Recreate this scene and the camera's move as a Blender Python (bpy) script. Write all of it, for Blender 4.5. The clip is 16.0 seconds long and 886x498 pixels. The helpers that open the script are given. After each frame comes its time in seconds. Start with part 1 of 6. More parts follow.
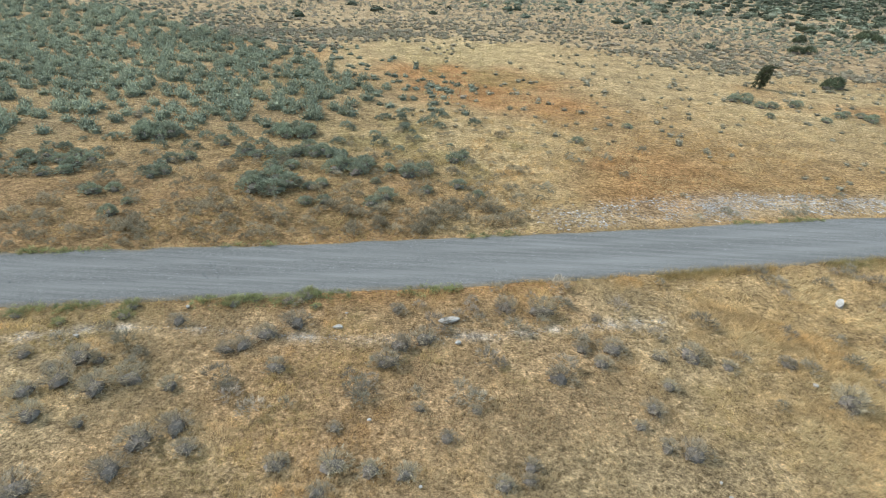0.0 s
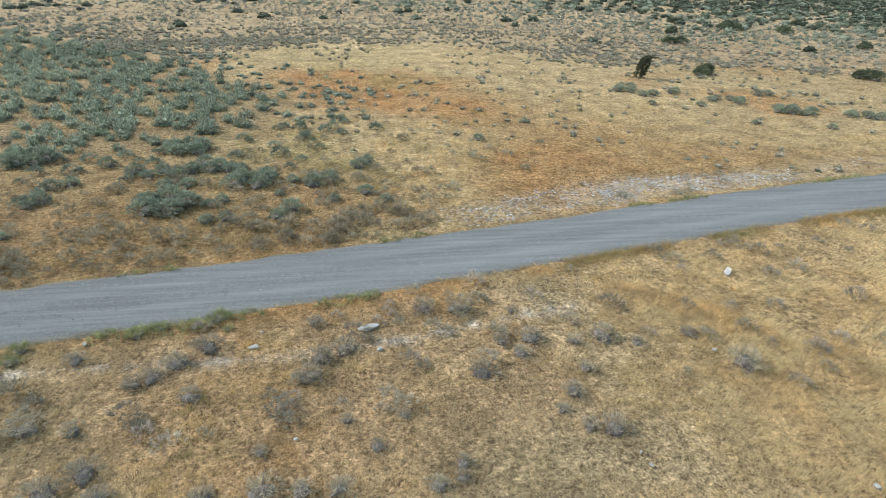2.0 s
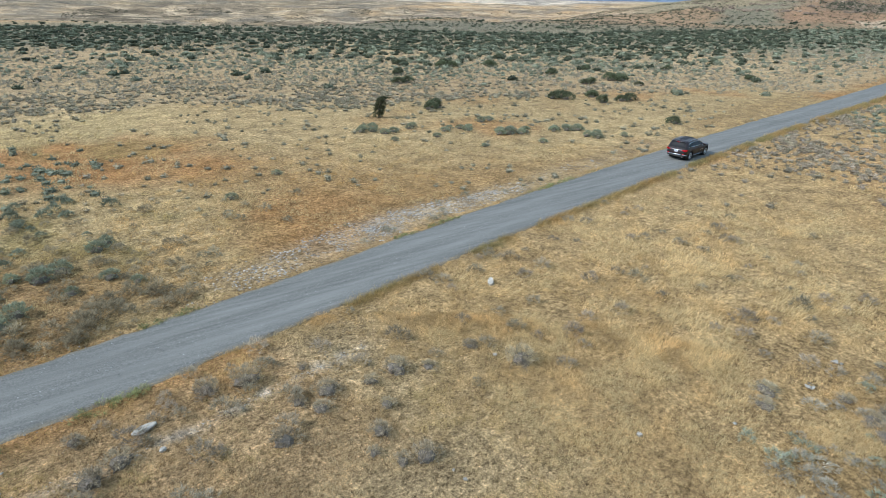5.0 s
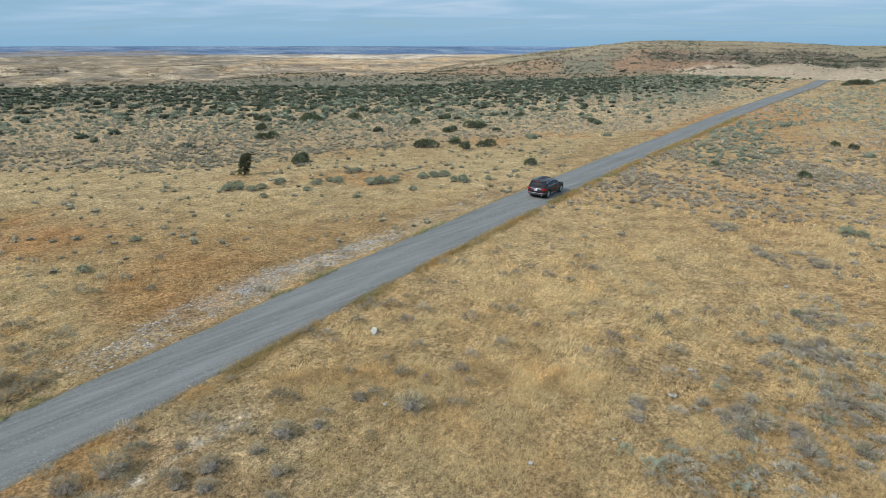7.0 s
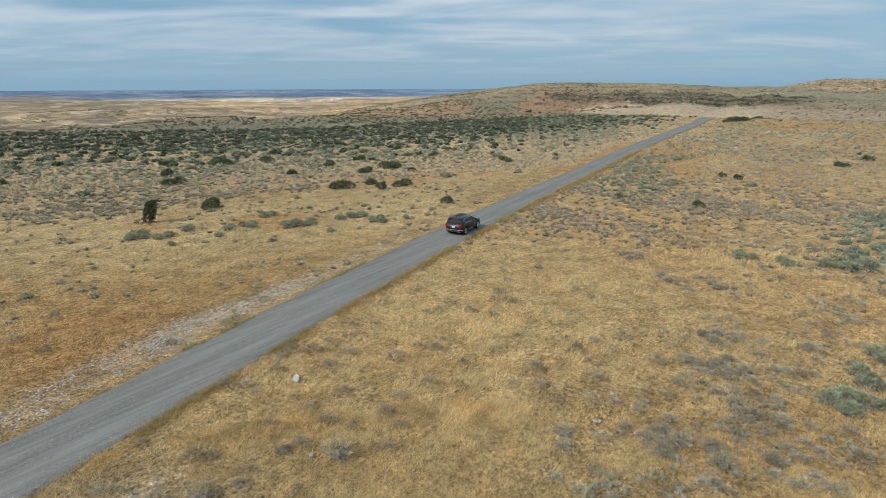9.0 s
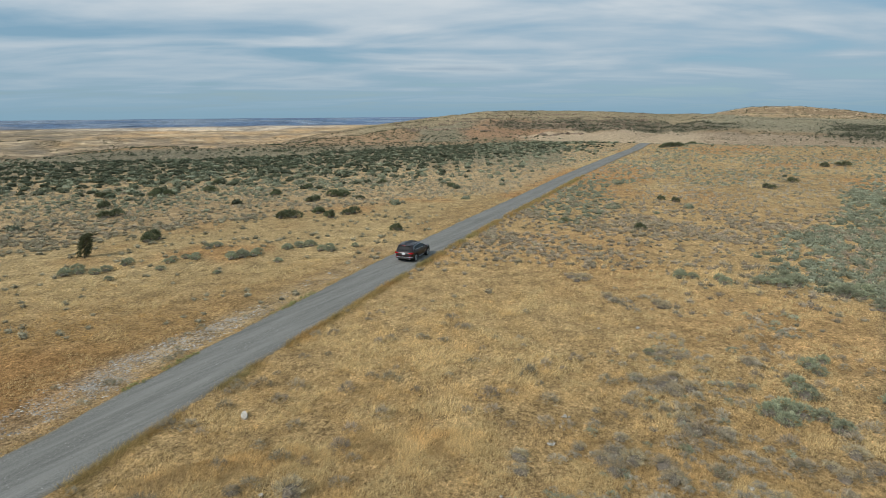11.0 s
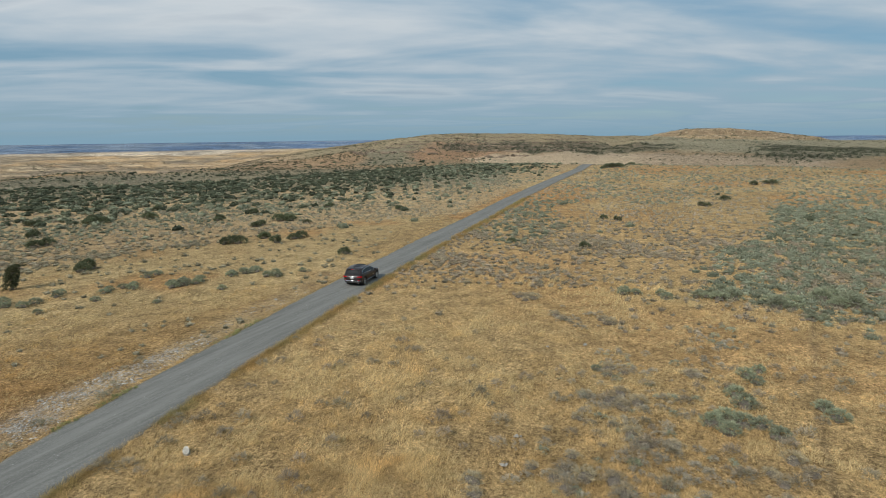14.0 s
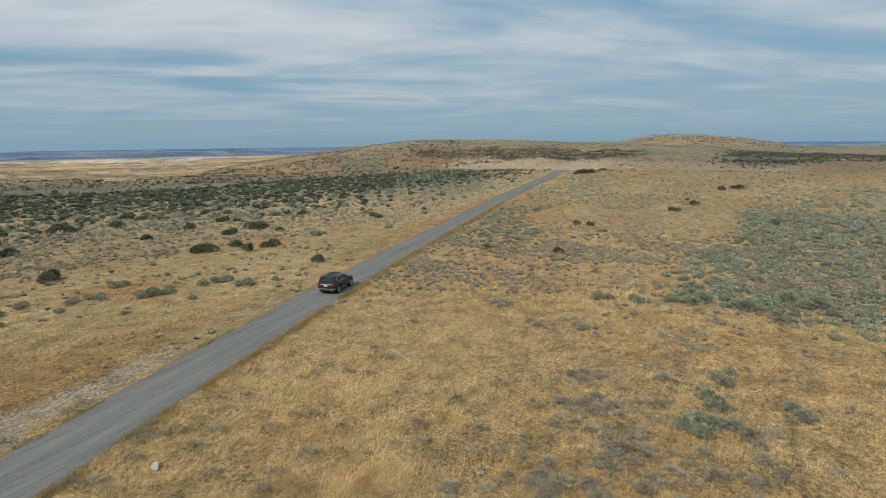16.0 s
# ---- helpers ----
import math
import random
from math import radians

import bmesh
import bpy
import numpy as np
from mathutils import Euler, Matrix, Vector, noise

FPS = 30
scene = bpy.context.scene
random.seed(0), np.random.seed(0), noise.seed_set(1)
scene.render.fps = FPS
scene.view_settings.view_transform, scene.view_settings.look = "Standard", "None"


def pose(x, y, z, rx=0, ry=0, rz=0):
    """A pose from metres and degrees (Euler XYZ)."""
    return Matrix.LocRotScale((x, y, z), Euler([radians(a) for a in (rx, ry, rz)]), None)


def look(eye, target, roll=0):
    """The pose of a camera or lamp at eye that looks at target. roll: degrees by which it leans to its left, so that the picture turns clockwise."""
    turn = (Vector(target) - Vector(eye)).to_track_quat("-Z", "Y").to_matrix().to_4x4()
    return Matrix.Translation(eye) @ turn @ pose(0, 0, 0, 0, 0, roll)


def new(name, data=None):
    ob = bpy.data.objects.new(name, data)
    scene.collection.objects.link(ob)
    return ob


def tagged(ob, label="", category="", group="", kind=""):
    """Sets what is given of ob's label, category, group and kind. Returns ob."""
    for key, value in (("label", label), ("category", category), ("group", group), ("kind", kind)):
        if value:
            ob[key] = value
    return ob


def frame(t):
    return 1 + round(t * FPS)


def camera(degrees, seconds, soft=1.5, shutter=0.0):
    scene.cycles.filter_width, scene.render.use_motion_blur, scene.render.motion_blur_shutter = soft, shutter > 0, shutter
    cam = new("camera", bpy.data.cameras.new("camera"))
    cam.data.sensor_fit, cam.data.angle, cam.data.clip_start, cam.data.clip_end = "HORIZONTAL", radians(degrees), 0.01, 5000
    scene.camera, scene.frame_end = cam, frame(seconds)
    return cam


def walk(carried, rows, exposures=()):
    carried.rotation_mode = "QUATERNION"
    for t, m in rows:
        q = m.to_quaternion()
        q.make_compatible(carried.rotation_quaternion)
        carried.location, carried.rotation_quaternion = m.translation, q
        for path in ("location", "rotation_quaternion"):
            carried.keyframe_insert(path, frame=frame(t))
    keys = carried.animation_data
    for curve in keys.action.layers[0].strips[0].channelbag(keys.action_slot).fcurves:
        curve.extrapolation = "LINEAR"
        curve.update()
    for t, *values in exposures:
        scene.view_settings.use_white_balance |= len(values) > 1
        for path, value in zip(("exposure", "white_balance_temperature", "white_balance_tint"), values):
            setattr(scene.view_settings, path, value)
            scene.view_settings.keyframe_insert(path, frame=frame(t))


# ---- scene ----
# ---- camera: a drone that hovers beside the road and turns after the car ----
cam = camera(73.62, 16.0, soft=0.6)


def hover(t, x, y, z, yaw, pitch, lean):
    m = pose(x, y, z, 90 + pitch, 0, yaw)
    return (t, m @ pose(0, 0, 0, 0, 0, lean))


walk(cam, [
    hover(0.0, -0.00, 0.00, 13.50, 0.02, -29.05, 2.83),
    hover(0.5, -0.00, -0.03, 13.49, -1.03, -28.95, 2.76),
    hover(1.0, -0.01, -0.06, 13.50, -3.13, -28.85, 2.57),
    hover(1.5, -0.01, -0.05, 13.52, -6.11, -28.69, 2.32),
    hover(2.0, 0.01, 0.02, 13.56, -9.52, -28.52, 2.06),
    hover(2.5, 0.00, 0.08, 13.53, -13.60, -28.10, 1.72),
    hover(3.0, -0.02, 0.05, 13.53, -17.94, -27.50, 1.48),
    hover(3.5, 0.03, 0.03, 13.57, -21.90, -26.77, 1.28),
    hover(4.0, 0.08, 0.02, 13.61, -25.69, -25.92, 1.00),
    hover(4.5, 0.11, 0.06, 13.67, -29.54, -24.97, 0.78),
    hover(5.0, 0.11, 0.04, 13.74, -33.22, -23.93, 0.68),
    hover(7.5, -0.07, -0.19, 13.90, -48.17, -18.18, -0.01),
    hover(8.0, -0.09, -0.18, 13.89, -50.29, -17.23, -0.06),
    hover(8.5, -0.10, -0.15, 13.86, -52.20, -16.30, -0.13),
    hover(9.0, -0.07, -0.09, 13.87, -53.89, -15.47, -0.16),
    hover(11.5, -0.08, -0.08, 13.90, -59.81, -12.43, -0.45),
    hover(12.0, -0.08, -0.07, 13.90, -60.68, -12.00, -0.51),
    hover(12.5, -0.09, -0.07, 13.93, -61.51, -11.68, -0.56),
    hover(13.0, -0.09, -0.10, 13.92, -62.32, -11.38, -0.57),
    hover(13.5, -0.07, -0.13, 13.89, -63.09, -11.10, -0.63),
    hover(14.0, -0.02, -0.15, 13.90, -63.85, -10.83, -0.66),
    hover(14.5, 0.00, -0.17, 13.91, -64.60, -10.62, -0.66),
    hover(15.0, 0.04, -0.17, 13.92, -65.24, -10.43, -0.73),
    hover(15.5, 0.04, -0.17, 13.94, -65.81, -10.34, -0.76),
    hover(16.0, 0.07, -0.13, 13.95, -66.34, -10.26, -0.72),
], [
    # seconds, stops, kelvin, tint: the drone's camera darkens and warms as the sky comes into view
    (0.0, 0.39, 5800, 10), (3.5, 0.33, 5600, 10), (5.0, 0.24, 5600, 10), (7.5, 0.05, 5900, 10),
    (9.0, -0.04, 6200, 10), (12.5, -0.22, 6400, 10), (16.0, -0.26, 6400, 10)])

# ---- world, sun ----
SUN_DIR = Vector((-0.80, 0.25, 0.66)).normalized()   # from the ground towards the sun
world = bpy.data.worlds.new("sky")
scene.world = world
world.use_nodes = True
wn, wl = world.node_tree.nodes, world.node_tree.links
wn.clear()
sky = wn.new("ShaderNodeTexSky")
sky.sky_type = "NISHITA"
sky.sun_disc = False
sky.sun_elevation = math.asin(SUN_DIR.z)
sky.sun_rotation = math.atan2(SUN_DIR.x, SUN_DIR.y)
sky.air_density, sky.dust_density, sky.ozone_density = 1.0, 0.4, 3.0
tc = wn.new("ShaderNodeTexCoord")
sep = wn.new("ShaderNodeSeparateXYZ")
wl.new(tc.outputs["Generated"], sep.inputs[0])


def wmath(op, a, b=None, c=None):
    n = wn.new("ShaderNodeMath")
    n.operation = op
    for k, v in enumerate((a, b, c)):
        if v is None:
            continue
        if isinstance(v, (int, float)):
            n.inputs[k].default_value = v
        else:
            wl.new(v, n.inputs[k])
    return n.outputs[0]


def wramp(fac, stops):
    n = wn.new("ShaderNodeValToRGB")
    e = n.color_ramp.elements
    while len(e) < len(stops):
        e.new(0.5)
    for q, (p, c) in zip(e, stops):
        q.position, q.color = p, (*c, 1)
    wl.new(fac, n.inputs[0])
    return n.outputs[0]


# cloud layers lie on a flat ceiling, so they close up towards the horizon
up = wmath("MAXIMUM", sep.outputs[2], 0.0)
lift = wmath("ADD", up, 0.075)
cu = wmath("DIVIDE", sep.outputs[0], lift)
cv = wmath("DIVIDE", sep.outputs[1], lift)
comb = wn.new("ShaderNodeCombineXYZ")
wl.new(wmath("ADD", wmath("MULTIPLY", cu, 0.85), wmath("MULTIPLY", cv, 0.53)), comb.inputs[0])
wl.new(wmath("MULTIPLY", wmath("SUBTRACT", wmath("MULTIPLY", cu, 0.53), wmath("MULTIPLY", cv, 0.85)), 0.55), comb.inputs[1])
cl1 = wn.new("ShaderNodeTexNoise")
cl1.inputs["Scale"].default_value, cl1.inputs["Detail"].default_value = 0.8, 7.0
cl1.inputs["Roughness"].default_value, cl1.inputs["Distortion"].default_value = 0.46, 0.6
wl.new(comb.outputs[0], cl1.inputs["Vector"])
cl2 = wn.new("ShaderNodeTexNoise")
cl2.inputs["Scale"].default_value, cl2.inputs["Detail"].default_value = 2.3, 6.0
wl.new(comb.outputs[0], cl2.inputs["Vector"])
mask = wmath("ADD", wmath("MULTIPLY", cl1.outputs[0], 0.80), wmath("MULTIPLY", cl2.outputs[0], 0.20))
cover = wramp(mask, [(0.34, (0.72, 0.72, 0.72)), (0.52, (1, 1, 1))])
cloud_col = wramp(mask, [(0.37, (0.22, 0.40, 0.54)), (0.46, (0.36, 0.50, 0.61)), (0.55, (0.53, 0.62, 0.69)), (0.62, (0.66, 0.715, 0.75)), (0.70, (0.48, 0.55, 0.62))])
# low over the horizon the layers merge into blue-grey haze; the overcast is brighter overhead
haze_mix = wn.new("ShaderNodeMix")
haze_mix.data_type = "RGBA"
wl.new(wramp(up, [(0.0, (1, 1, 1)), (0.03, (0.72, 0.72, 0.72)), (0.09, (0.25, 0.25, 0.25)), (0.2, (0, 0, 0))]), haze_mix.inputs[0])
wl.new(cloud_col, haze_mix.inputs[6])
haze_mix.inputs[7].default_value = (0.265, 0.425, 0.535, 1)
cloud_col = haze_mix.outputs[2]
cover = wmath("MAXIMUM", cover, wramp(up, [(0.0, (1, 1, 1)), (0.12, (0, 0, 0))]))
overhead = wmath("ADD", 1.0, wmath("MULTIPLY", wmath("POWER", up, 1.5), 0.6))
bg_sky = wn.new("ShaderNodeBackground")
bg_sky.inputs["Strength"].default_value = 0.10
wl.new(sky.outputs[0], bg_sky.inputs["Color"])
bg_cloud = wn.new("ShaderNodeBackground")
wl.new(overhead, bg_cloud.inputs["Strength"])
wl.new(cloud_col, bg_cloud.inputs["Color"])
mixs = wn.new("ShaderNodeMixShader")
wl.new(cover, mixs.inputs[0])
wl.new(bg_sky.outputs[0], mixs.inputs[1])
wl.new(bg_cloud.outputs[0], mixs.inputs[2])
wo = wn.new("ShaderNodeOutputWorld")
wl.new(mixs.outputs[0], wo.inputs["Surface"])

sun = new("sun", bpy.data.lights.new("sun", "SUN"))
sun.data.energy, sun.data.angle, sun.data.color = 4.0, radians(1.5), (1.0, 0.95, 0.87)
sun.matrix_world = look(SUN_DIR * 200, (0, 0, 0))

# ---- materials ----


class Mat:
    """A small helper to write node materials."""

    def __init__(self, name, rough=0.9, metal=0.0, spec=0.3):
        self.m = bpy.data.materials.new(name)
        self.m.use_nodes = True
        self.n, self.l = self.m.node_tree.nodes, self.m.node_tree.links
        self.b = self.n["Principled BSDF"]
        self.b.inputs["Roughness"].default_value = rough
        self.b.inputs["Metallic"].default_value = metal
        self.b.inputs["Specular IOR Level"].default_value = spec
        self.tc = self.n.new("ShaderNodeTexCoord")

    def link(self, a, b):
        self.l.new(a, b)
        return self

    def set(self, key, v):
        if isinstance(v, (int, float)):
            self.b.inputs[key].default_value = v
        elif isinstance(v, tuple):
            self.b.inputs[key].default_value = (*v, 1)
        else:
            self.l.new(v, self.b.inputs[key])
        return self

    def noise(self, scale, detail=4.0, rough=0.55, stretch=None, distort=0.0):
        t = self.n.new("ShaderNodeTexNoise")
        t.inputs["Scale"].default_value, t.inputs["Detail"].default_value = scale, detail
        t.inputs["Roughness"].default_value, t.inputs["Distortion"].default_value = rough, distort
        src = self.tc.outputs["Object"]
        if stretch:
            mp = self.n.new("ShaderNodeMapping")
            mp.inputs["Scale"].default_value = stretch[:3]
            if len(stretch) > 3:
                mp.inputs["Rotation"].default_value = (0, 0, radians(stretch[3]))
            self.l.new(src, mp.inputs[0])
            src = mp.outputs[0]
        self.l.new(src, t.inputs["Vector"])
        return t.outputs[0]

    def voronoi(self, scale, out="Distance"):
        t = self.n.new("ShaderNodeTexVoronoi")
        t.inputs["Scale"].default_value = scale
        self.l.new(self.tc.outputs["Object"], t.inputs["Vector"])
        return t.outputs[out]

    def ramp(self, fac, stops):
        n = self.n.new("ShaderNodeValToRGB")
        e = n.color_ramp.elements
        while len(e) < len(stops):
            e.new(0.5)
        for q, (p, c) in zip(e, stops):
            c = (c, c, c) if isinstance(c, (int, float)) else c
            q.position, q.color = p, (*c, 1)
        self.l.new(fac, n.inputs[0])
        return n.outputs[0]

    def mix(self, fac, a, b, how="MIX"):
        n = self.n.new("ShaderNodeMix")
        n.data_type, n.blend_type = "RGBA", how
        for k, v in ((0, fac), (6, a), (7, b)):
            if isinstance(v, (int, float)):
                n.inputs[k].default_value = v
            elif isinstance(v, tuple):
                n.inputs[k].default_value = (*v, 1)
            else:
                self.l.new(v, n.inputs[k])
        return n.outputs[2]

    def math(self, op, a, b=0.0):
        n = self.n.new("ShaderNodeMath")
        n.operation = op
        for k, v in enumerate((a, b)):
            if isinstance(v, (int, float)):
                n.inputs[k].default_value = v
            else:
                self.l.new(v, n.inputs[k])
        return n.outputs[0]

    def attr(self, name, out="Color"):
        n = self.n.new("ShaderNodeAttribute")
        n.attribute_name = name
        return n.outputs[out]

    def rand(self):
        return self.n.new("ShaderNodeObjectInfo").outputs["Random"]

    def island(self):
        return self.n.new("ShaderNodeNewGeometry").outputs["Random Per Island"]

    def sheer(self, col, share):
        """Lets part of the light through."""
        t, m = self.n.new("ShaderNodeBsdfTranslucent"), self.n.new("ShaderNodeMixShader")
        self.l.new(col, t.inputs["Color"])
        m.inputs[0].default_value = share
        self.l.new(self.b.outputs[0], m.inputs[1])
        self.l.new(t.outputs[0], m.inputs[2])
        self.l.new(m.outputs[0], self.n["Material Output"].inputs["Surface"])

    def bump(self, h, strength=0.4, dist=0.05):
        n = self.n.new("ShaderNodeBump")
        n.inputs["Strength"].default_value, n.inputs["Distance"].default_value = strength, dist
        self.l.new(h, n.inputs["Height"])
        self.l.new(n.outputs[0], self.b.inputs["Normal"])
        return self


def tinted(name, lo, hi, rough=0.9, through_light=0.35):
    """Foliage: the colour of its tuft times a spread from blade to blade; thin blades let light through."""
    k = Mat(name, rough, spec=0.15)
    col = k.mix(1.0, k.attr("tint"), k.ramp(k.island(), [(0, lo), (1, hi)]), "MULTIPLY")
    k.set("Base Color", col)
    k.sheer(col, through_light)
    return k.m


M_GRASS = tinted("dry_grass", (0.72, 0.71, 0.69), (1.24, 1.23, 1.2), through_light=0.35)
M_LEAF = tinted("shrub_leaf", (0.66, 0.67, 0.66), (1.3, 1.28, 1.25), through_light=0.25)
k = Mat("shrub_twig", 0.95, spec=0.1)
k.set("Base Color", k.ramp(k.noise(30, 3), [(0.3, (0.10, 0.085, 0.065)), (0.7, (0.22, 0.185, 0.15))]))
M_TWIG = k.m

k = Mat("ground_soil", 0.97, spec=0.08)
fine = k.ramp(k.noise(26.0, 8, 0.78), [(0.30, 0.34), (0.5, 0.95), (0.72, 1.7)])
mid = k.mix(1.0, k.ramp(k.noise(2.6, 7, 0.7), [(0.3, 0.62), (0.7, 1.32)]), k.ramp(k.noise(0.55, 4, 0.6), [(0.36, 0.74), (0.64, 1.24)]), "MULTIPLY")
big = k.ramp(k.noise(0.02, 5, 0.6), [(0.35, 0.9), (0.65, 1.1)])
litter = k.ramp(k.noise(18.0, 4, 0.6, (0.45, 1.5, 1, 20), 1.2), [(0.42, 0.84), (0.62, 1.16)])
tussock = k.noise(4.6, 6, 0.72, None, 0.4)
c = k.mix(1.0, k.attr("tint"), fine, "MULTIPLY")
c = k.mix(1.0, c, mid, "MULTIPLY")
c = k.mix(1.0, c, k.ramp(k.noise(11.0, 3, 0.6), [(0.34, (0.56, 0.54, 0.50)), (0.5, (1.0, 1.0, 1.0)), (0.64, (1.30, 1.29, 1.26))]), "MULTIPLY")
c = k.mix(1.0, c, litter, "MULTIPLY")
c = k.mix(1.0, c, k.ramp(tussock, [(0.36, (0.55, 0.52, 0.47)), (0.5, (1.15, 1.13, 1.10)), (0.64, (1.55, 1.53, 1.47))]), "MULTIPLY")
c = k.mix(1.0, c, big, "MULTIPLY")
# the far basin: worn flats, darker sage and burnt patches
plain = k.ramp(k.noise(0.007, 9, 0.66), [(0.36, (1.12, 1.04, 0.92)), (0.48, (1.0, 1.0, 1.0)), (0.55, (0.72, 0.72, 0.73)), (0.64, (0.50, 0.51, 0.52))])
plain = k.mix(1.0, plain, k.ramp(k.noise(0.04, 7, 0.7), [(0.36, 0.62), (0.5, 1.0), (0.62, 1.25)]), "MULTIPLY")
c = k.mix(k.attr("basin", "Fac"), c, k.mix(1.0, c, plain, "MULTIPLY"))
# broken pale stone shows in small flakes between the grass
flake = k.math("ADD", k.math("MULTIPLY", k.noise(8.0, 6, 0.75), 0.75), k.math("MULTIPLY", k.noise(0.9, 3, 0.5), 0.35))
show = k.ramp(k.math("ADD", flake, k.math("MULTIPLY", k.attr("stony", "Fac"), 0.22)), [(0.77, 0.0), (0.80, 1.0)])
show = k.math("MULTIPLY", show, k.ramp(k.attr("stony", "Fac"), [(0.05, 0.0), (0.3, 0.9)]))
stone_c = k.ramp(k.noise(14.0, 5, 0.75), [(0.34, (0.16, 0.14, 0.11)), (0.5, (0.38, 0.36, 0.325)), (0.66, (0.56, 0.54, 0.50))])
k.set("Base Color", k.mix(show, c, stone_c))
k.bump(k.math("ADD", k.math("MULTIPLY", k.noise(20.0, 6, 0.75), 0.45), tussock), 1.0, 0.2)
M_GROUND = k.m

k = Mat("gravel_road", 0.95, spec=0.15)
g = k.ramp(k.noise(0.35, 5, 0.6, (0.25, 1.6, 1, -11)), [(0.3, (0.154, 0.148, 0.132)), (0.7, (0.189, 0.182, 0.163))])
g = k.mix(1.0, g, k.ramp(k.noise(24.0, 6, 0.8), [(0.28, 0.62), (0.5, 1.0), (0.74, 1.4)]), "MULTIPLY")
g = k.mix(1.0, g, k.ramp(k.noise(1.4, 5, 0.6, (0.10, 2.6, 1, -11)), [(0.36, 0.86), (0.64, 1.13)]), "MULTIPLY")
coarse = k.mix(1.0, g, k.ramp(k.voronoi(15.0), [(0.08, 1.14), (0.45, 0.98), (0.75, 0.82)]), "MULTIPLY")
g = k.mix(k.attr("loose", "Fac"), g, coarse)
k.set("Base Color", k.mix(1.0, g, k.attr("tint"), "MULTIPLY"))
k.bump(k.noise(28.0, 5, 0.7), 0.6, 0.03)
M_ROAD = k.m

k = Mat("stone", 0.9, spec=0.25)
s1 = k.ramp(k.noise(6.0, 6, 0.65), [(0.3, (0.24, 0.22, 0.185)), (0.55, (0.39, 0.365, 0.315)), (0.75, (0.53, 0.50, 0.45))])
k.set("Base Color", k.mix(1.0, s1, k.ramp(k.rand(), [(0, (0.8, 0.78, 0.76)), (1, (1.1, 1.08, 1.05))]), "MULTIPLY"))
k.bump(k.noise(18.0, 6, 0.7), 0.6, 0.03)
M_ROCK = k.m
k = Mat("gravel_stone", 0.97, spec=0.05)
k.set("Base Color", k.mix(1.0, k.attr("tint"), k.ramp(k.island(), [(0, 0.55), (1, 1.4)]), "MULTIPLY"))
M_PEBBLE = k.m

# ---- lie of the land ----


def smooth(v):
    v = np.clip(v, 0, 1)
    return v * v * (3 - 2 * v)


ROAD_PTS = [(-900, -120), (-300, -28), (-120, 4), (-60, 13.1), (-17.8, 20.0), (-3.5, 22.45), (10.9, 25.4), (23, 28.0),
            (45, 32.0), (65, 35.2), (95, 39.2), (135, 44.9), (190, 51.0), (240, 56.2), (286, 60.0), (330, 59.0), (365, 53), (430, 20), (520, -50)]
ROAD_HALF = 2.0
road_x = np.array([p[0] for p in ROAD_PTS], float)
road_y = np.array([p[1] for p in ROAD_PTS], float)


def road_mid(x):
    """y of the road's middle, smoothed over its bends."""
    x = np.asarray(x, float)
    w = np.clip(np.abs(x) * 0.12, 4.0, 30.0)
    return sum(np.interp(x + o * w, road_x, road_y) for o in (-1, -0.5, 0, 0.5, 1)) / 5


def road_gap(x, y):
    """Distance to the left (+) or right (-) of the road's middle."""
    slope = (road_mid(x + 1.0) - road_mid(x - 1.0)) / 2
    return (y - road_mid(x)) / np.sqrt(1 + slope * slope)


def value_noise(x, y, scale, seed=0):
    """Smooth noise from 0 to 1."""
    rng = np.random.default_rng(seed)
    grid = rng.random((256, 256))
    u, v = np.asarray(x, float) * scale, np.asarray(y, float) * scale
    i, j = np.floor(u).astype(int), np.floor(v).astype(int)
    fu, fv = smooth(u - i), smooth(v - j)
    g = lambda a, b: grid[a % 256, b % 256]
    return (g(i, j) * (1 - fu) + g(i + 1, j) * fu) * (1 - fv) + (g(i, j + 1) * (1 - fu) + g(i + 1, j + 1) * fu) * fv


def fbm(x, y, scale, seed=0, octaves=4):
    out, amp, total = 0.0, 1.0, 0.0
    for o in range(octaves):
        out = out + amp * value_noise(x, y, scale * 2.03 ** o, seed + o)
        total, amp = total + amp, amp * 0.55
    return out / total


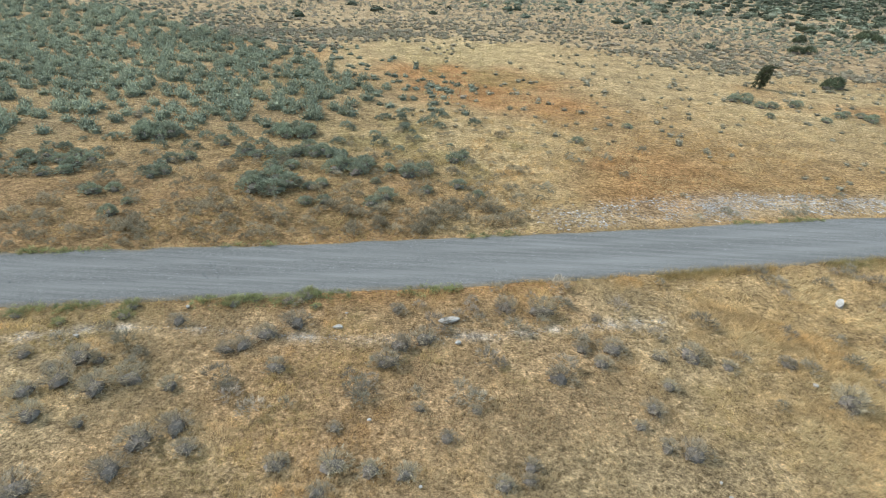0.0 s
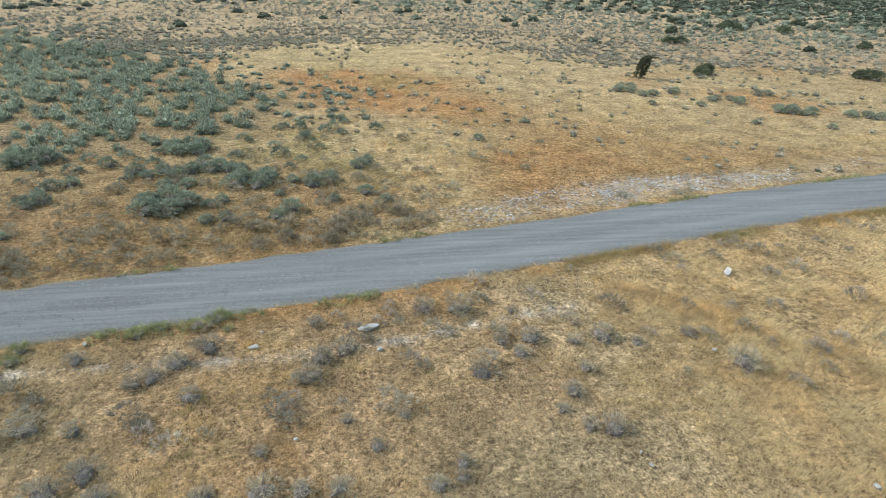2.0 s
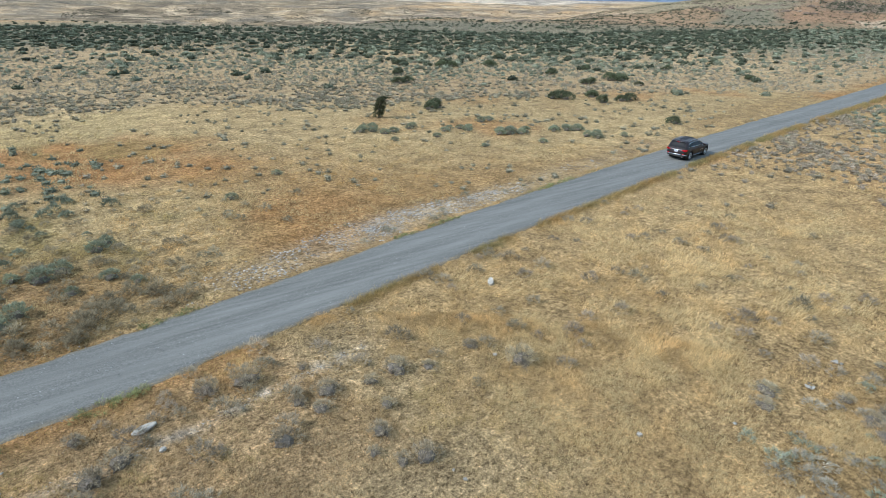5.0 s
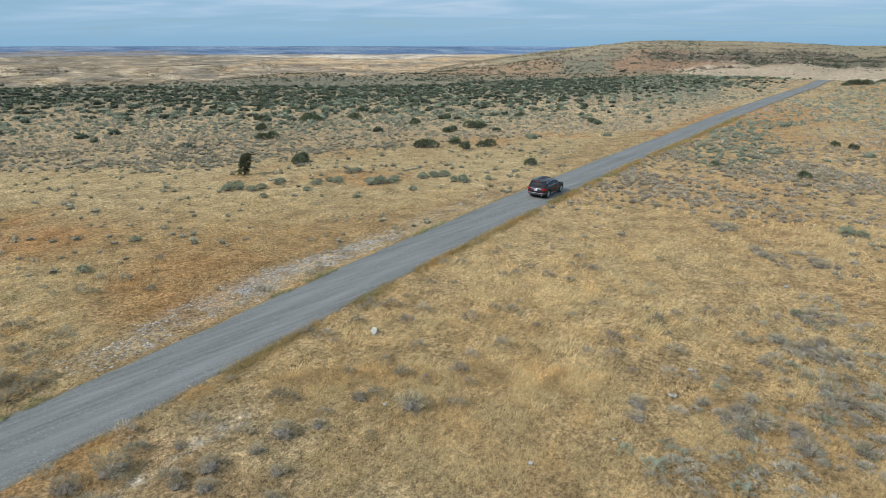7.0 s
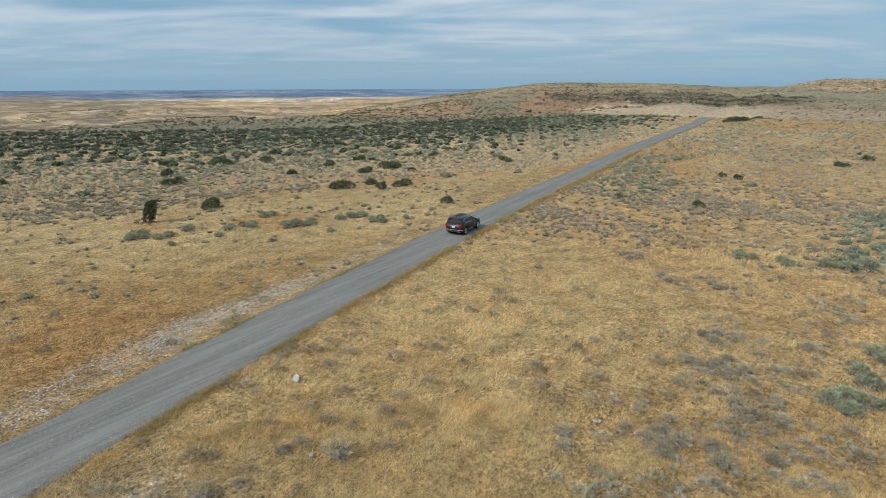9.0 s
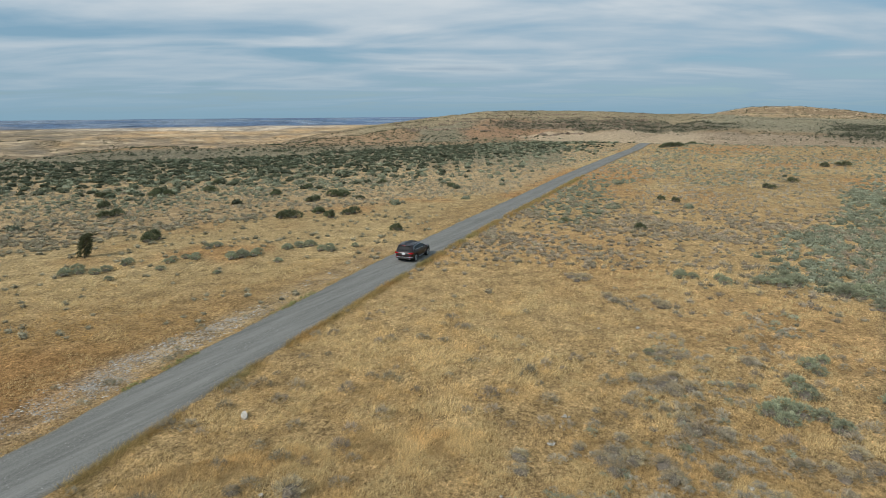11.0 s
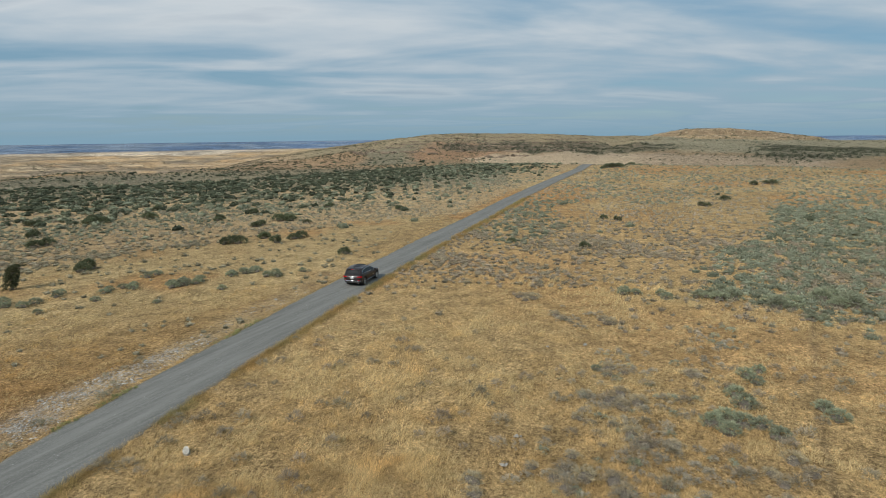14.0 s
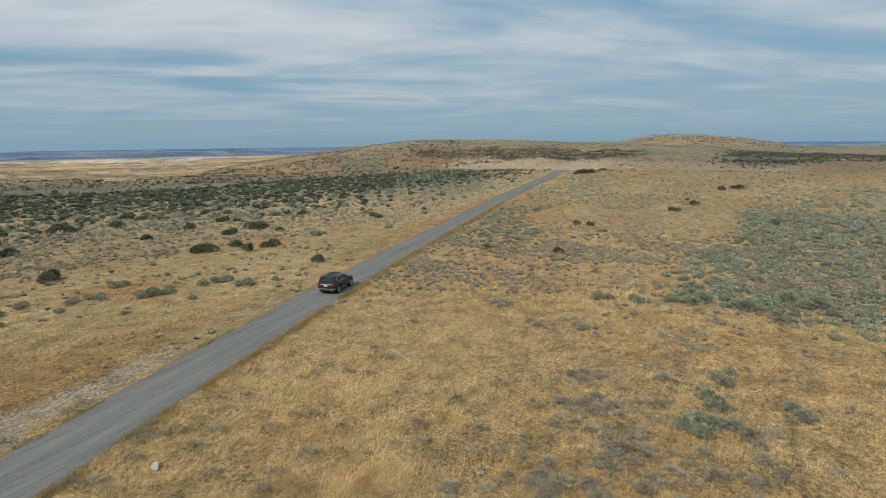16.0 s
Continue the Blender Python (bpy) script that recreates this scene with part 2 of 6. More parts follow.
def height(x, y):
    x, y = np.asarray(x, float), np.asarray(y, float)
    r = np.hypot(x, y)
    b = np.degrees(np.arctan2(x, y))
    wob = (fbm(x, y, 0.004, 50) - 0.5)
    # rim of the near flat, the valley behind it, the hill and the table land
    rim = np.interp(b, [-180, -40, -2, 14, 33, 44, 52, 60, 180], [400, 330, 275, 215, 178, 185, 240, 280, 280]) * (1 + 0.12 * wob)
    z650 = np.interp(b, [-180, -60, 38, 42, 45, 49.5, 54.8, 62.6, 65, 71.6, 77, 83, 90, 103, 140, 180],
                     [-30, -50, -52, -25, -14, -5.6, 2.8, 14.0, 15.0, 13.6, 11.0, 9.5, 3.0, -2.0, -10, -30])
    z1100 = np.interp(b, [-180, -60, 38, 45, 52, 62, 75, 90, 103, 140, 180], [-45, -46, -46, -40, -12, 8, 9.5, 2, 0.0, -14, -45])
    z4900 = -16.0
    s1 = smooth((r - rim) / (650 - rim))
    s2 = smooth((r - 700) / 400)
    s3 = smooth((r - 1100) / 700)
    far = -46 + 30 * np.clip((r - 1100) / 3800, 0, 1)
    z = z650 * s1 * (1 - s2) + z1100 * s2
    z = z * (1 - s3) + far * s3
    # knoll with dark scrub, in the valley
    kx, ky = 330 * math.sin(radians(33.5)), 330 * math.cos(radians(33.5))
    across, along = (x - kx) * math.cos(radians(33.5)) - (y - ky) * math.sin(radians(33.5)), (x - kx) * math.sin(radians(33.5)) + (y - ky) * math.cos(radians(33.5))
    z = z + 11.0 * np.exp(-(across / 46) ** 2 - (along / 70) ** 2)
    low = 1 - smooth((b - 42) / 5)
    z = z + low * smooth((r - 620) / 300) * (1 - smooth((r - 2300) / 400)) * (34 * (fbm(x, y, 0.0026, 61, 5) - 0.5) - 5)
    # table mountain with two rock steps
    te = np.interp(b, [82.2, 83.4, 85.4, 88, 90, 92, 95.4, 97.5], [-0.35, -0.07, 0.33, 0.38, 0.32, 0.10, -0.36, -0.78]) + 0.10 * (fbm(b * 1.7, 0 * b, 1.0, 77, 3) - 0.5)
    tw = smooth((b - 81.0) / 2.0) * (1 - smooth((b - 96) / 3.0)) * (0.45 * smooth((r - 1190) / 50) + 0.55 * smooth((r - 1275) / 40)) * (1 - smooth((r - 1500) / 250))
    z = z * (1 - tw) + (13.5 + 1330 * np.tan(np.radians(te))) * tw
    # crest that the road goes over, and the dip behind it
    fan = smooth((b - 68) / 4) * (1 - smooth((b - 92) / 8))
    z = z + fan * (0.8 * np.exp(-((r - 268) / 15) ** 2) - 2.8 * np.exp(-((r - 316) / 24) ** 2))
    # gullies
    z = z + (fbm(x, y, 0.012, 60, 5) - 0.5) * 7.0 * smooth((r - 230) / 250) * (1 - smooth((r - 1000) / 400))
    z = z + 6.0 * (fbm(b * 0.55, r * 0.006, 1.0, 62, 4) - 0.5) * smooth((b - 44) / 6) * (1 - smooth((b - 84) / 6)) * smooth((r - 300) / 90) * (1 - smooth((r - 560) / 80))
    # hummocks
    calm = smooth((np.abs(road_gap(x, y)) - 2.6 - 0.02 * r) / 3.0)
    z = z + calm * (0.30 * (fbm(x, y, 0.09, 70, 3) - 0.5) + 0.10 * (fbm(x, y, 0.6, 80, 2) - 0.5)) * (1 - smooth((r - 150) / 100))
    return z


def inside(x, y, poly):
    """How far points lie inside a closed outline: > 0 inside."""
    x, y = np.asarray(x, float), np.asarray(y, float)
    n, best, sign = len(poly), np.full(x.shape, 1e9), np.zeros(x.shape, bool)
    for i in range(n):
        (ax, ay), (bx, by) = poly[i], poly[(i + 1) % n]
        dx, dy = bx - ax, by - ay
        tt = np.clip(((x - ax) * dx + (y - ay) * dy) / (dx * dx + dy * dy), 0, 1)
        best = np.minimum(best, np.hypot(x - ax - tt * dx, y - ay - tt * dy))
        cross = (ay > y) != (by > y)
        sign ^= cross & (x < (bx - ax) * (y - ay) / (by - ay + 1e-9) + ax)
    return np.where(sign, best, -best)


SAGE_FIELD = [(-110, 62), (-75, 100), (-48, 93), (-30, 77), (-14, 64), (-8, 56), (-4, 51), (-7, 45), (-9, 41), (-21, 38), (-30, 35), (-70, 38)]

RUST_SPOTS = [(13, 36), (8, 50), (-3, 61), (-11, 27), (12, 33), (4, 54), (43, 0), (50, 12), (40, -5), (61, 21), (-3, 14)]
PALE_SPOTS = [(19, 43), (9, 43), (3, 40), (26, 41), (-6, 38), (30, 18), (38, 17), (116, 25), (51, 6), (25, 15), (15, 19), (30, 15), (20, 13), (13, 14)]


def spots(x, y, places):
    """Soft patches round some places, wider farther out."""
    out = 0.0
    for px_, py_ in places:
        w = 1.6 + 0.07 * math.hypot(px_, py_)
        out = out + np.exp(-((x - px_) / w) ** 2 - ((y - py_) / w) ** 2)
    return np.clip(out, 0, 1)


TRAIL_X, TRAIL_Y = [-15, -12.8, -9.9, -5.3, -2.8, 2.6, 4.8, 9.3, 16], [16.3, 17.0, 17.4, 17.1, 17.2, 17.9, 18.5, 19.5, 21]


def zones(x, y):
    """Weights from 0 to 1 of the kinds of ground."""
    x, y = np.asarray(x, float), np.asarray(y, float)
    r, b, gap = np.hypot(x, y), np.degrees(np.arctan2(x, y)), road_gap(x, y)
    n1, n2, n3 = fbm(x, y, 0.05, 1), fbm(x, y, 0.16, 2), fbm(x, y, 0.5, 3)
    z = {}
    z["sage"] = smooth(inside(x, y, SAGE_FIELD) / 4.0 + 0.5)
    meadow = np.interp(b, [-60, -12.6, -1, 10, 20, 36, 60], [60, 66, 74, 76, 70, 74, 95])
    z["scrub"] = smooth((r - meadow * (0.96 + 0.16 * n2)) / 7.0) * smooth((gap - 3) / 3.0) * (1 - z["sage"])
    reach = smooth((gap - 2.4) / 0.5) * (1 - smooth((gap - 3.3 - 2.2 * n1 - 1.6 * np.exp(-((x - 16) / 6) ** 2)) / 1.3)) * smooth((x - 1) / 6) * (1 - smooth((x - 32) / 26))
    z["trail"] = np.exp(-((y - np.interp(x, TRAIL_X, TRAIL_Y)) / 0.17) ** 2) * smooth((x + 18) / 4) * (1 - smooth((x - 6) / 5)) * smooth((n3 - 0.27) / 0.14)
    z["stony"] = reach * (0.42 + 0.33 * smooth((n2 - 0.42) / 0.16) + 0.25 * np.exp(-((x - 16) / 8) ** 2))
    z["rust"] = np.clip(0.75 * smooth((n1 - 0.52) / 0.16) + 0.9 * spots(x, y, RUST_SPOTS) * (0.4 + 1.2 * n2), 0, 1)
    z["pale"] = np.clip(0.7 * smooth((fbm(x, y, 0.075, 9) - 0.52) / 0.14) + 0.9 * spots(x, y, PALE_SPOTS) * (0.4 + 1.2 * n2), 0, 1)
    z["verge"] = np.exp(-((np.abs(gap) - ROAD_HALF - 0.5) / 0.7) ** 2)
    z["right"] = smooth((-gap - 2) / 2)
    z["r"], z["b"], z["gap"], z["n2"], z["n3"] = r, b, gap, n2, n3
    return z


def blend(a, b, w):
    return a + (np.asarray(b) - a) * np.asarray(w)[..., None]


def gap_left(z):
    return np.maximum(z["gap"], 0)


def bank_left(x, z):
    """The rough bank above the road, where brown stalks stand dense."""
    return smooth((2 - x) / 6) * smooth((z["gap"] - 1.8) / 1.0) * (1 - smooth((z["gap"] - 9) / 8))


def olive(x, y, z):
    """Greener patches of the meadow beyond the road."""
    return smooth((fbm(x, y, 0.10, 49) - 0.52) / 0.09) * smooth((z["gap"] - 2) / 2) * (1 - smooth((z["r"] - 85) / 25)) * (1 - smooth((x - 4) / 12))


def ground_colour(x, y):
    z = zones(x, y)
    r, b = z["r"], z["b"]
    col = np.zeros((*np.shape(r), 3)) + (0.36, 0.265, 0.14)
    col = blend(col, (0.39, 0.22, 0.095), 0.9 * z["rust"] * (r < 900))
    col = blend(col, (0.49, 0.395, 0.225), 0.7 * z["pale"] * (1 - z["rust"]))
    col = blend(col, (0.27, 0.235, 0.105), 0.5 * olive(x, y, z))
    col = blend(col, (0.33, 0.21, 0.095), 0.6 * smooth((z["gap"] - 3) / 4) * smooth((x - 4) / 10) * (1 - smooth((r - 42) / 18)))
    col = blend(col, (0.46, 0.365, 0.205), 0.6 * smooth((z["gap"] - 5) / 5) * smooth((r - 46) / 14) * (1 - smooth((r - 95) / 25)) * (1 - z["rust"]))
    col = blend(col, (0.41, 0.335, 0.21), 0.55 * z["right"] * (r < 60) * (x < 12))
    col = blend(col, (0.43, 0.315, 0.165), 0.7 * z["right"] * smooth((x - 7) / 8) * (1 - smooth((r - 90) / 40)))
    col = blend(col, (0.40, 0.315, 0.195), 0.85 * z["scrub"])
    col = blend(col, (0.27, 0.21, 0.125), 0.6 * z["sage"])
    col = blend(col, (0.36, 0.305, 0.23), 0.6 * np.clip(z["stony"], 0, 1))
    col = blend(col, (0.50, 0.45, 0.375), 0.85 * np.clip(z["trail"], 0, 1))
    col = blend(col, (0.30, 0.20, 0.105), 0.7 * bank_left(x, z))
    col = col * (1 - 0.07 * smooth((gap_left(z) - 2.5) / 3) * (1 - smooth((gap_left(z) - 30) / 20)) * (1 - smooth((r - 75) / 25)))[..., None]
    col = col * (0.88 + 0.02 * smooth((r - 60) / 80))[..., None]
    col = col * (1 - 0.08 * smooth((r - 50) / 60) * (1 - z["stony"]))[..., None]
    rut = np.abs(y - np.interp(x, [20, 25, 31, 40, 52, 70], [-4.4, -4.6, -4.7, -5.4, -6.3, -8]))
    col = blend(col, (0.20, 0.155, 0.095), 0.65 * np.exp(-(rut / 0.19) ** 2) * (x > 18) * (x < 70))
    col = col * np.array((1.16, 1.08, 0.99))
    # farther land, zone after zone
    hill = smooth((r - 240) / 60) * smooth((b - 38) / 6) * (1 - smooth((r - 1500) / 300))
    n = fbm(x, y, 0.02, 21, 5)

    def tract(b0, b1, r0, r1, soft_b=1.5, soft_r=18):
        """A tract of the far slopes, with a ragged edge."""
        bb, rr = b + 5 * (n - 0.5), r + 90 * (n - 0.5)
        return smooth((bb - b0) / soft_b + 0.5) * (1 - smooth((bb - b1) / soft_b + 0.5)) * smooth((rr - r0) / soft_r + 0.5) * (1 - smooth((rr - r1) / soft_r + 0.5))

    col = blend(col, (0.245, 0.172, 0.102), hill)
    col = blend(col, (0.22, 0.185, 0.115), 0.6 * hill * smooth((0.49 - n) / 0.06))
    col = blend(col, (0.31, 0.205, 0.12), 0.85 * tract(44, 58.5, 262, 500))
    col = blend(col, (0.205, 0.185, 0.125), 0.85 * tract(57, 62.5, 312, 480))
    col = blend(col, (0.29, 0.178, 0.105), 0.9 * tract(61.5, 70.5, 335, 470))
    col = blend(col, (0.25, 0.205, 0.128), 0.8 * tract(50, 84, 485, 720))
    # olive flats, with the cloud shadow over them put into the colour
    col = blend(col, (0.225, 0.205, 0.14), 0.8 * tract(83, 106, 420, 1150, 2, 50))
    col = blend(col, (0.30, 0.232, 0.162), 0.85 * tract(79, 98, 268, 388, 2))
    col = blend(col, (0.40, 0.31, 0.21), 0.9 * tract(67, 82, 292, 392, 2, 12))
    knoll = np.exp(-((b - 33) / 10) ** 2) * smooth((r - 200) / 30) * (1 - smooth((r - 480) / 60))
    col = blend(col, (0.20, 0.155, 0.10), np.clip(1.3 * knoll, 0, 1))
    col = blend(col, (0.37, 0.235, 0.12), 0.9 * smooth((r - 270) / 25) * (1 - smooth((r - 560) / 60)) * (1 - smooth((b - 30) / 8)))
    # soil beneath the rim thicket painted darker, for the shade under the bushes
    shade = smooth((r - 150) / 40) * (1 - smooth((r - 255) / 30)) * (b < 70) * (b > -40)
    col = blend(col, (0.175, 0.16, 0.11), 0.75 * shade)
    belts = smooth((b - 62) / 3) * (1 - smooth((b - 83) / 3)) * smooth((r - 395) / 20) * (1 - smooth((r - 470) / 40)) + smooth((b - 90) / 4) * smooth((r - 330) / 40) * (1 - smooth((r - 620) / 60))
    col = blend(col, (0.12, 0.105, 0.075), 0.75 * np.clip(belts, 0, 1) * smooth((fbm(x, y, 0.009, 48, 5) - 0.42) / 0.08))
    table = smooth((r - 1180) / 60) * smooth((b - 82) / 1) * (1 - smooth((b - 98) / 3)) * (1 - smooth((r - 1500) / 100))
    col = blend(col, (0.37, 0.275, 0.16), table)
    col = blend(col, (0.24, 0.175, 0.11), 0.7 * table * smooth((np.sin(r * 0.16 + 3 * n) - 0.5) / 0.3))
    col = blend(col, (0.17, 0.125, 0.085), 0.8 * table * np.exp(-((r - 1296 - 30 * (n - 0.5)) / 16) ** 2))
    col = blend(col, (0.27, 0.20, 0.125), table * smooth((fbm(b * 2.2, r * 0.06, 1.0, 33, 3) - 0.5) / 0.08))
    basin = smooth((r - 480) / 80) * (1 - smooth((b - 46) / 6))
    m = fbm(b * 0.30, np.log(np.maximum(r, 1)) * 8.0, 1.0, 31, 5)
    m2 = fbm(b * 0.6, np.log(np.maximum(r, 1)) * 30.0, 1.0, 36, 4)
    col = blend(col, (0.39, 0.27, 0.155), basin)
    col = blend(col, (0.21, 0.165, 0.108), 0.85 * basin * (1 - smooth((b - 26 - 22 * (m2 - 0.5)) / 8)))
    col = blend(col, (0.53, 0.41, 0.27), 0.7 * basin * smooth((m2 - 0.55) / 0.12))
    col = blend(col, (0.22, 0.185, 0.14), 0.7 * basin * smooth((m - 0.49) / 0.07) * (0.4 + 0.6 * smooth((0.62 - m2) / 0.15)))
    col = blend(col, (0.60, 0.52, 0.42), 0.8 * basin * np.exp(-((r - 2480 - 260 * (m - 0.5)) / 110) ** 2) * smooth((b - 24) / 6))
    # blue haze of distance, painted into the soil colour towards the horizon
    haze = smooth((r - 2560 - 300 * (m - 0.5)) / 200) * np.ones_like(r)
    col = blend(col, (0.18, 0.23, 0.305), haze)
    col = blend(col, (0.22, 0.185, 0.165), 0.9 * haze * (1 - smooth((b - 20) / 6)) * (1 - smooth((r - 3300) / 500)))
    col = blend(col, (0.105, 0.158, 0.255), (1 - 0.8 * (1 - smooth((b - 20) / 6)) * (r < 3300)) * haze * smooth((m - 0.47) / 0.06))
    return col


def mesh_of(name, verts, faces, mats, tint=None, smooth_shade=False, face_mats=None, extra=None):
    """A mesh from arrays. faces: an (n, k) array, or a list of such. tint: a colour for each vertex."""
    me = bpy.data.meshes.new(name)
    groups = faces if isinstance(faces, list) else [faces]
    verts = np.asarray(verts, np.float32)
    me.vertices.add(len(verts))
    me.vertices.foreach_set("co", verts.ravel())
    loops = np.concatenate([np.asarray(g, np.int32).ravel() for g in groups])
    sizes = np.concatenate([np.full(len(g), np.shape(g)[1], np.int32) for g in groups])
    me.loops.add(len(loops))
    me.loops.foreach_set("vertex_index", loops)
    me.polygons.add(len(sizes))
    me.polygons.foreach_set("loop_start", np.concatenate([[0], np.cumsum(sizes)[:-1]]).astype(np.int32))
    me.polygons.foreach_set("loop_total", sizes)
    for m in mats if isinstance(mats, (list, tuple)) else [mats]:
        me.materials.append(m)
    if face_mats is not None:
        me.polygons.foreach_set("material_index", np.asarray(face_mats, np.int32))
    me.polygons.foreach_set("use_smooth", np.full(len(sizes), smooth_shade))
    if tint is not None:
        a = me.attributes.new("tint", "FLOAT_COLOR", "POINT")
        a.data.foreach_set("color", np.c_[tint, np.ones(len(verts))].astype(np.float32).ravel())
    for key, vals in (extra or {}).items():
        me.attributes.new(key, "FLOAT", "POINT").data.foreach_set("value", np.asarray(vals, np.float32))
    me.update(calc_edges=True)
    return me


# ---- ground: one sheet to the horizon, finer where the camera looks ----
angles = np.radians(np.concatenate([np.arange(-60, 122, 0.4), np.arange(122, 300, 3.0)]))
rings = [0.0, 3.0]
while rings[-1] < 4900:
    rings.append(rings[-1] * 1.028 + 0.05)
rings = np.unique(np.r_[rings, np.arange(1184, 1330, 9.0), np.arange(400, 680, 12.0)])
na, nr = len(angles), len(rings)
gx, gy = np.outer(rings, np.sin(angles)), np.outer(rings, np.cos(angles))
gz = height(gx, gy)
gz -= np.where((np.abs(road_gap(gx, gy)) < 1.9) & (np.hypot(gx, gy) < 400), 0.06 + 0.0015 * np.hypot(gx, gy), 0)
idx = np.arange(na * nr).reshape(nr, na)
nxt = np.roll(idx, -1, 1)
quads = np.stack([idx[:-1], idx[1:], nxt[1:], nxt[:-1]], -1).reshape(-1, 4)[:, ::-1]
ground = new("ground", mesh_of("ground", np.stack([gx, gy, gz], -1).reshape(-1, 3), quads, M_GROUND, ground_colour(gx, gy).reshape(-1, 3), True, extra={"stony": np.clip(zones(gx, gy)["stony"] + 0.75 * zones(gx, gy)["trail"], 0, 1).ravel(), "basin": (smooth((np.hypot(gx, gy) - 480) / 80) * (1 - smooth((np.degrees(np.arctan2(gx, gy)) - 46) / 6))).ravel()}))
tagged(ground, "dry rolling rangeland of straw grass and bare soil", "ground", kind="structure")

# ---- gravel road ----
sx = np.concatenate([np.arange(-260, -40, 4.0), np.arange(-40, 90, 0.5), np.arange(90, 312, 3.0)])
my = road_mid(sx)
tx, ty = np.ones_like(sx), (road_mid(sx + 1) - road_mid(sx - 1)) / 2
ln = np.hypot(tx, ty)
nx_, ny_ = -ty / ln, tx / ln
offs = np.linspace(-1.16, 1.16, 41)
px = sx[:, None] + nx_[:, None] * offs * ROAD_HALF
py = my[:, None] + ny_[:, None] * offs * ROAD_HALF
ragged = 0.25 * (fbm(px, py, 0.8, 90, 3) - 0.5)
wide = np.abs(offs)[None] + ragged
ruts = np.exp(-((np.abs(offs)[None] - 0.42) / 0.16) ** 2)
pz = 0.06 - 0.018 * ruts + 0.03 * (fbm(px, py, 1.3, 95, 3) - 0.5) - 0.45 * np.clip(wide - 0.95, 0, 1) ** 1.0 - 0.10 * smooth((wide - 1.05) / 0.2)
far_r = np.hypot(px, py)
pz = pz + np.where(far_r > 160, height(px, py) + 0.05, 0.0)
loose = 1 - ruts
road_tint = blend(np.ones((*px.shape, 3)), (1.05, 1.05, 1.05), ruts)
road_tint = road_tint * np.interp(px, [-12, 2], [0.90, 1.0])[..., None]
road_tint = blend(road_tint, (1.15, 1.0, 0.78), smooth((wide - 0.9) / 0.2))
ri = np.arange(px.size).reshape(px.shape)
rq = np.stack([ri[:-1, :-1], ri[1:, :-1], ri[1:, 1:], ri[:-1, 1:]], -1).reshape(-1, 4)
road = new("road", mesh_of("road", np.stack([px, py, pz], -1).reshape(-1, 3), rq, M_ROAD, road_tint.reshape(-1, 3), True, extra={"loose": loose.ravel() if loose.shape == px.shape else np.broadcast_to(loose, px.shape).ravel()}))
tagged(road, "grey gravel road with two worn wheel tracks", "road", kind="structure")

# ---- the car ----


def part(name, bm, material, parent, label="", soft=True):
    """Links a bmesh as one mesh object under a thing or a part."""
    me = bpy.data.meshes.new(name)
    bmesh.ops.recalc_face_normals(bm, faces=bm.faces)
    bm.to_mesh(me)
    bm.free()
    me.materials.append(material)
    me.polygons.foreach_set("use_smooth", np.full(len(me.polygons), soft))
    ob = new(name, me)
    ob.parent = parent
    return tagged(ob, label)


def box(size, at=(0, 0, 0), bevel=0.01, turn=None, bm=None):
    bm = bm or bmesh.new()
    m = Matrix.Translation(at) @ (turn or Matrix()) @ Matrix.Diagonal((*size, 1))
    made = bmesh.ops.create_cube(bm, size=1, matrix=m)["verts"]
    if bevel:
        edges = list({e for v in made for e in v.link_edges})
        bmesh.ops.bevel(bm, geom=edges, offset=bevel, segments=2, affect="EDGES", profile=0.5)
    return bm


def skin(rows, close=False, bm=None):
    """A surface through rows of points."""
    bm = bm or bmesh.new()
    made = [[bm.verts.new(p) for p in row] for row in rows]
    for a, b in zip(made, made[1:]):
        n = len(a)
        for i in range(n if close else n - 1):
            j = (i + 1) % n
            bm.faces.new((a[i], a[j], b[j], b[i]))
    return bm, made


def tube(points, radius, sides=6, bm=None):
    """A round bar along points."""
    bm = bm or bmesh.new()
    pts = [Vector(p) for p in points]
    rows = []
    for i, p in enumerate(pts):
        d = (pts[min(i + 1, len(pts) - 1)] - pts[max(i - 1, 0)]).normalized()
        u = d.cross(Vector((0.13, 0.2, 0.97))).normalized()
        v = d.cross(u)
        rr = radius[i] if isinstance(radius, (list, tuple)) else radius
        rows.append([p + (u * math.cos(a) + v * math.sin(a)) * rr for a in [2 * math.pi * k / sides for k in range(sides)]])
    bm, made = skin(rows, True, bm)
    bm.faces.new(made[0])
    bm.faces.new(made[-1][::-1])
    return bm


def lathe(profile, n=36, bm=None):
    """Turns (radius, y) pairs round the y axis."""
    rows = [[(r * math.cos(2 * math.pi * k / n), y, r * math.sin(2 * math.pi * k / n)) for k in range(n)] for r, y in profile]
    return skin(rows, True, bm)[0]


def sheet(points, thick, bm=None):
    """A plate with that outline, thick along its normal."""
    bm = bm or bmesh.new()
    f = bm.faces.new([bm.verts.new(p) for p in points])
    f.normal_update()
    made = bmesh.ops.extrude_face_region(bm, geom=[f])["geom"]
    n = f.normal.copy()
    for v in made:
        if isinstance(v, bmesh.types.BMVert):
            v.co -= n * thick
    return bm


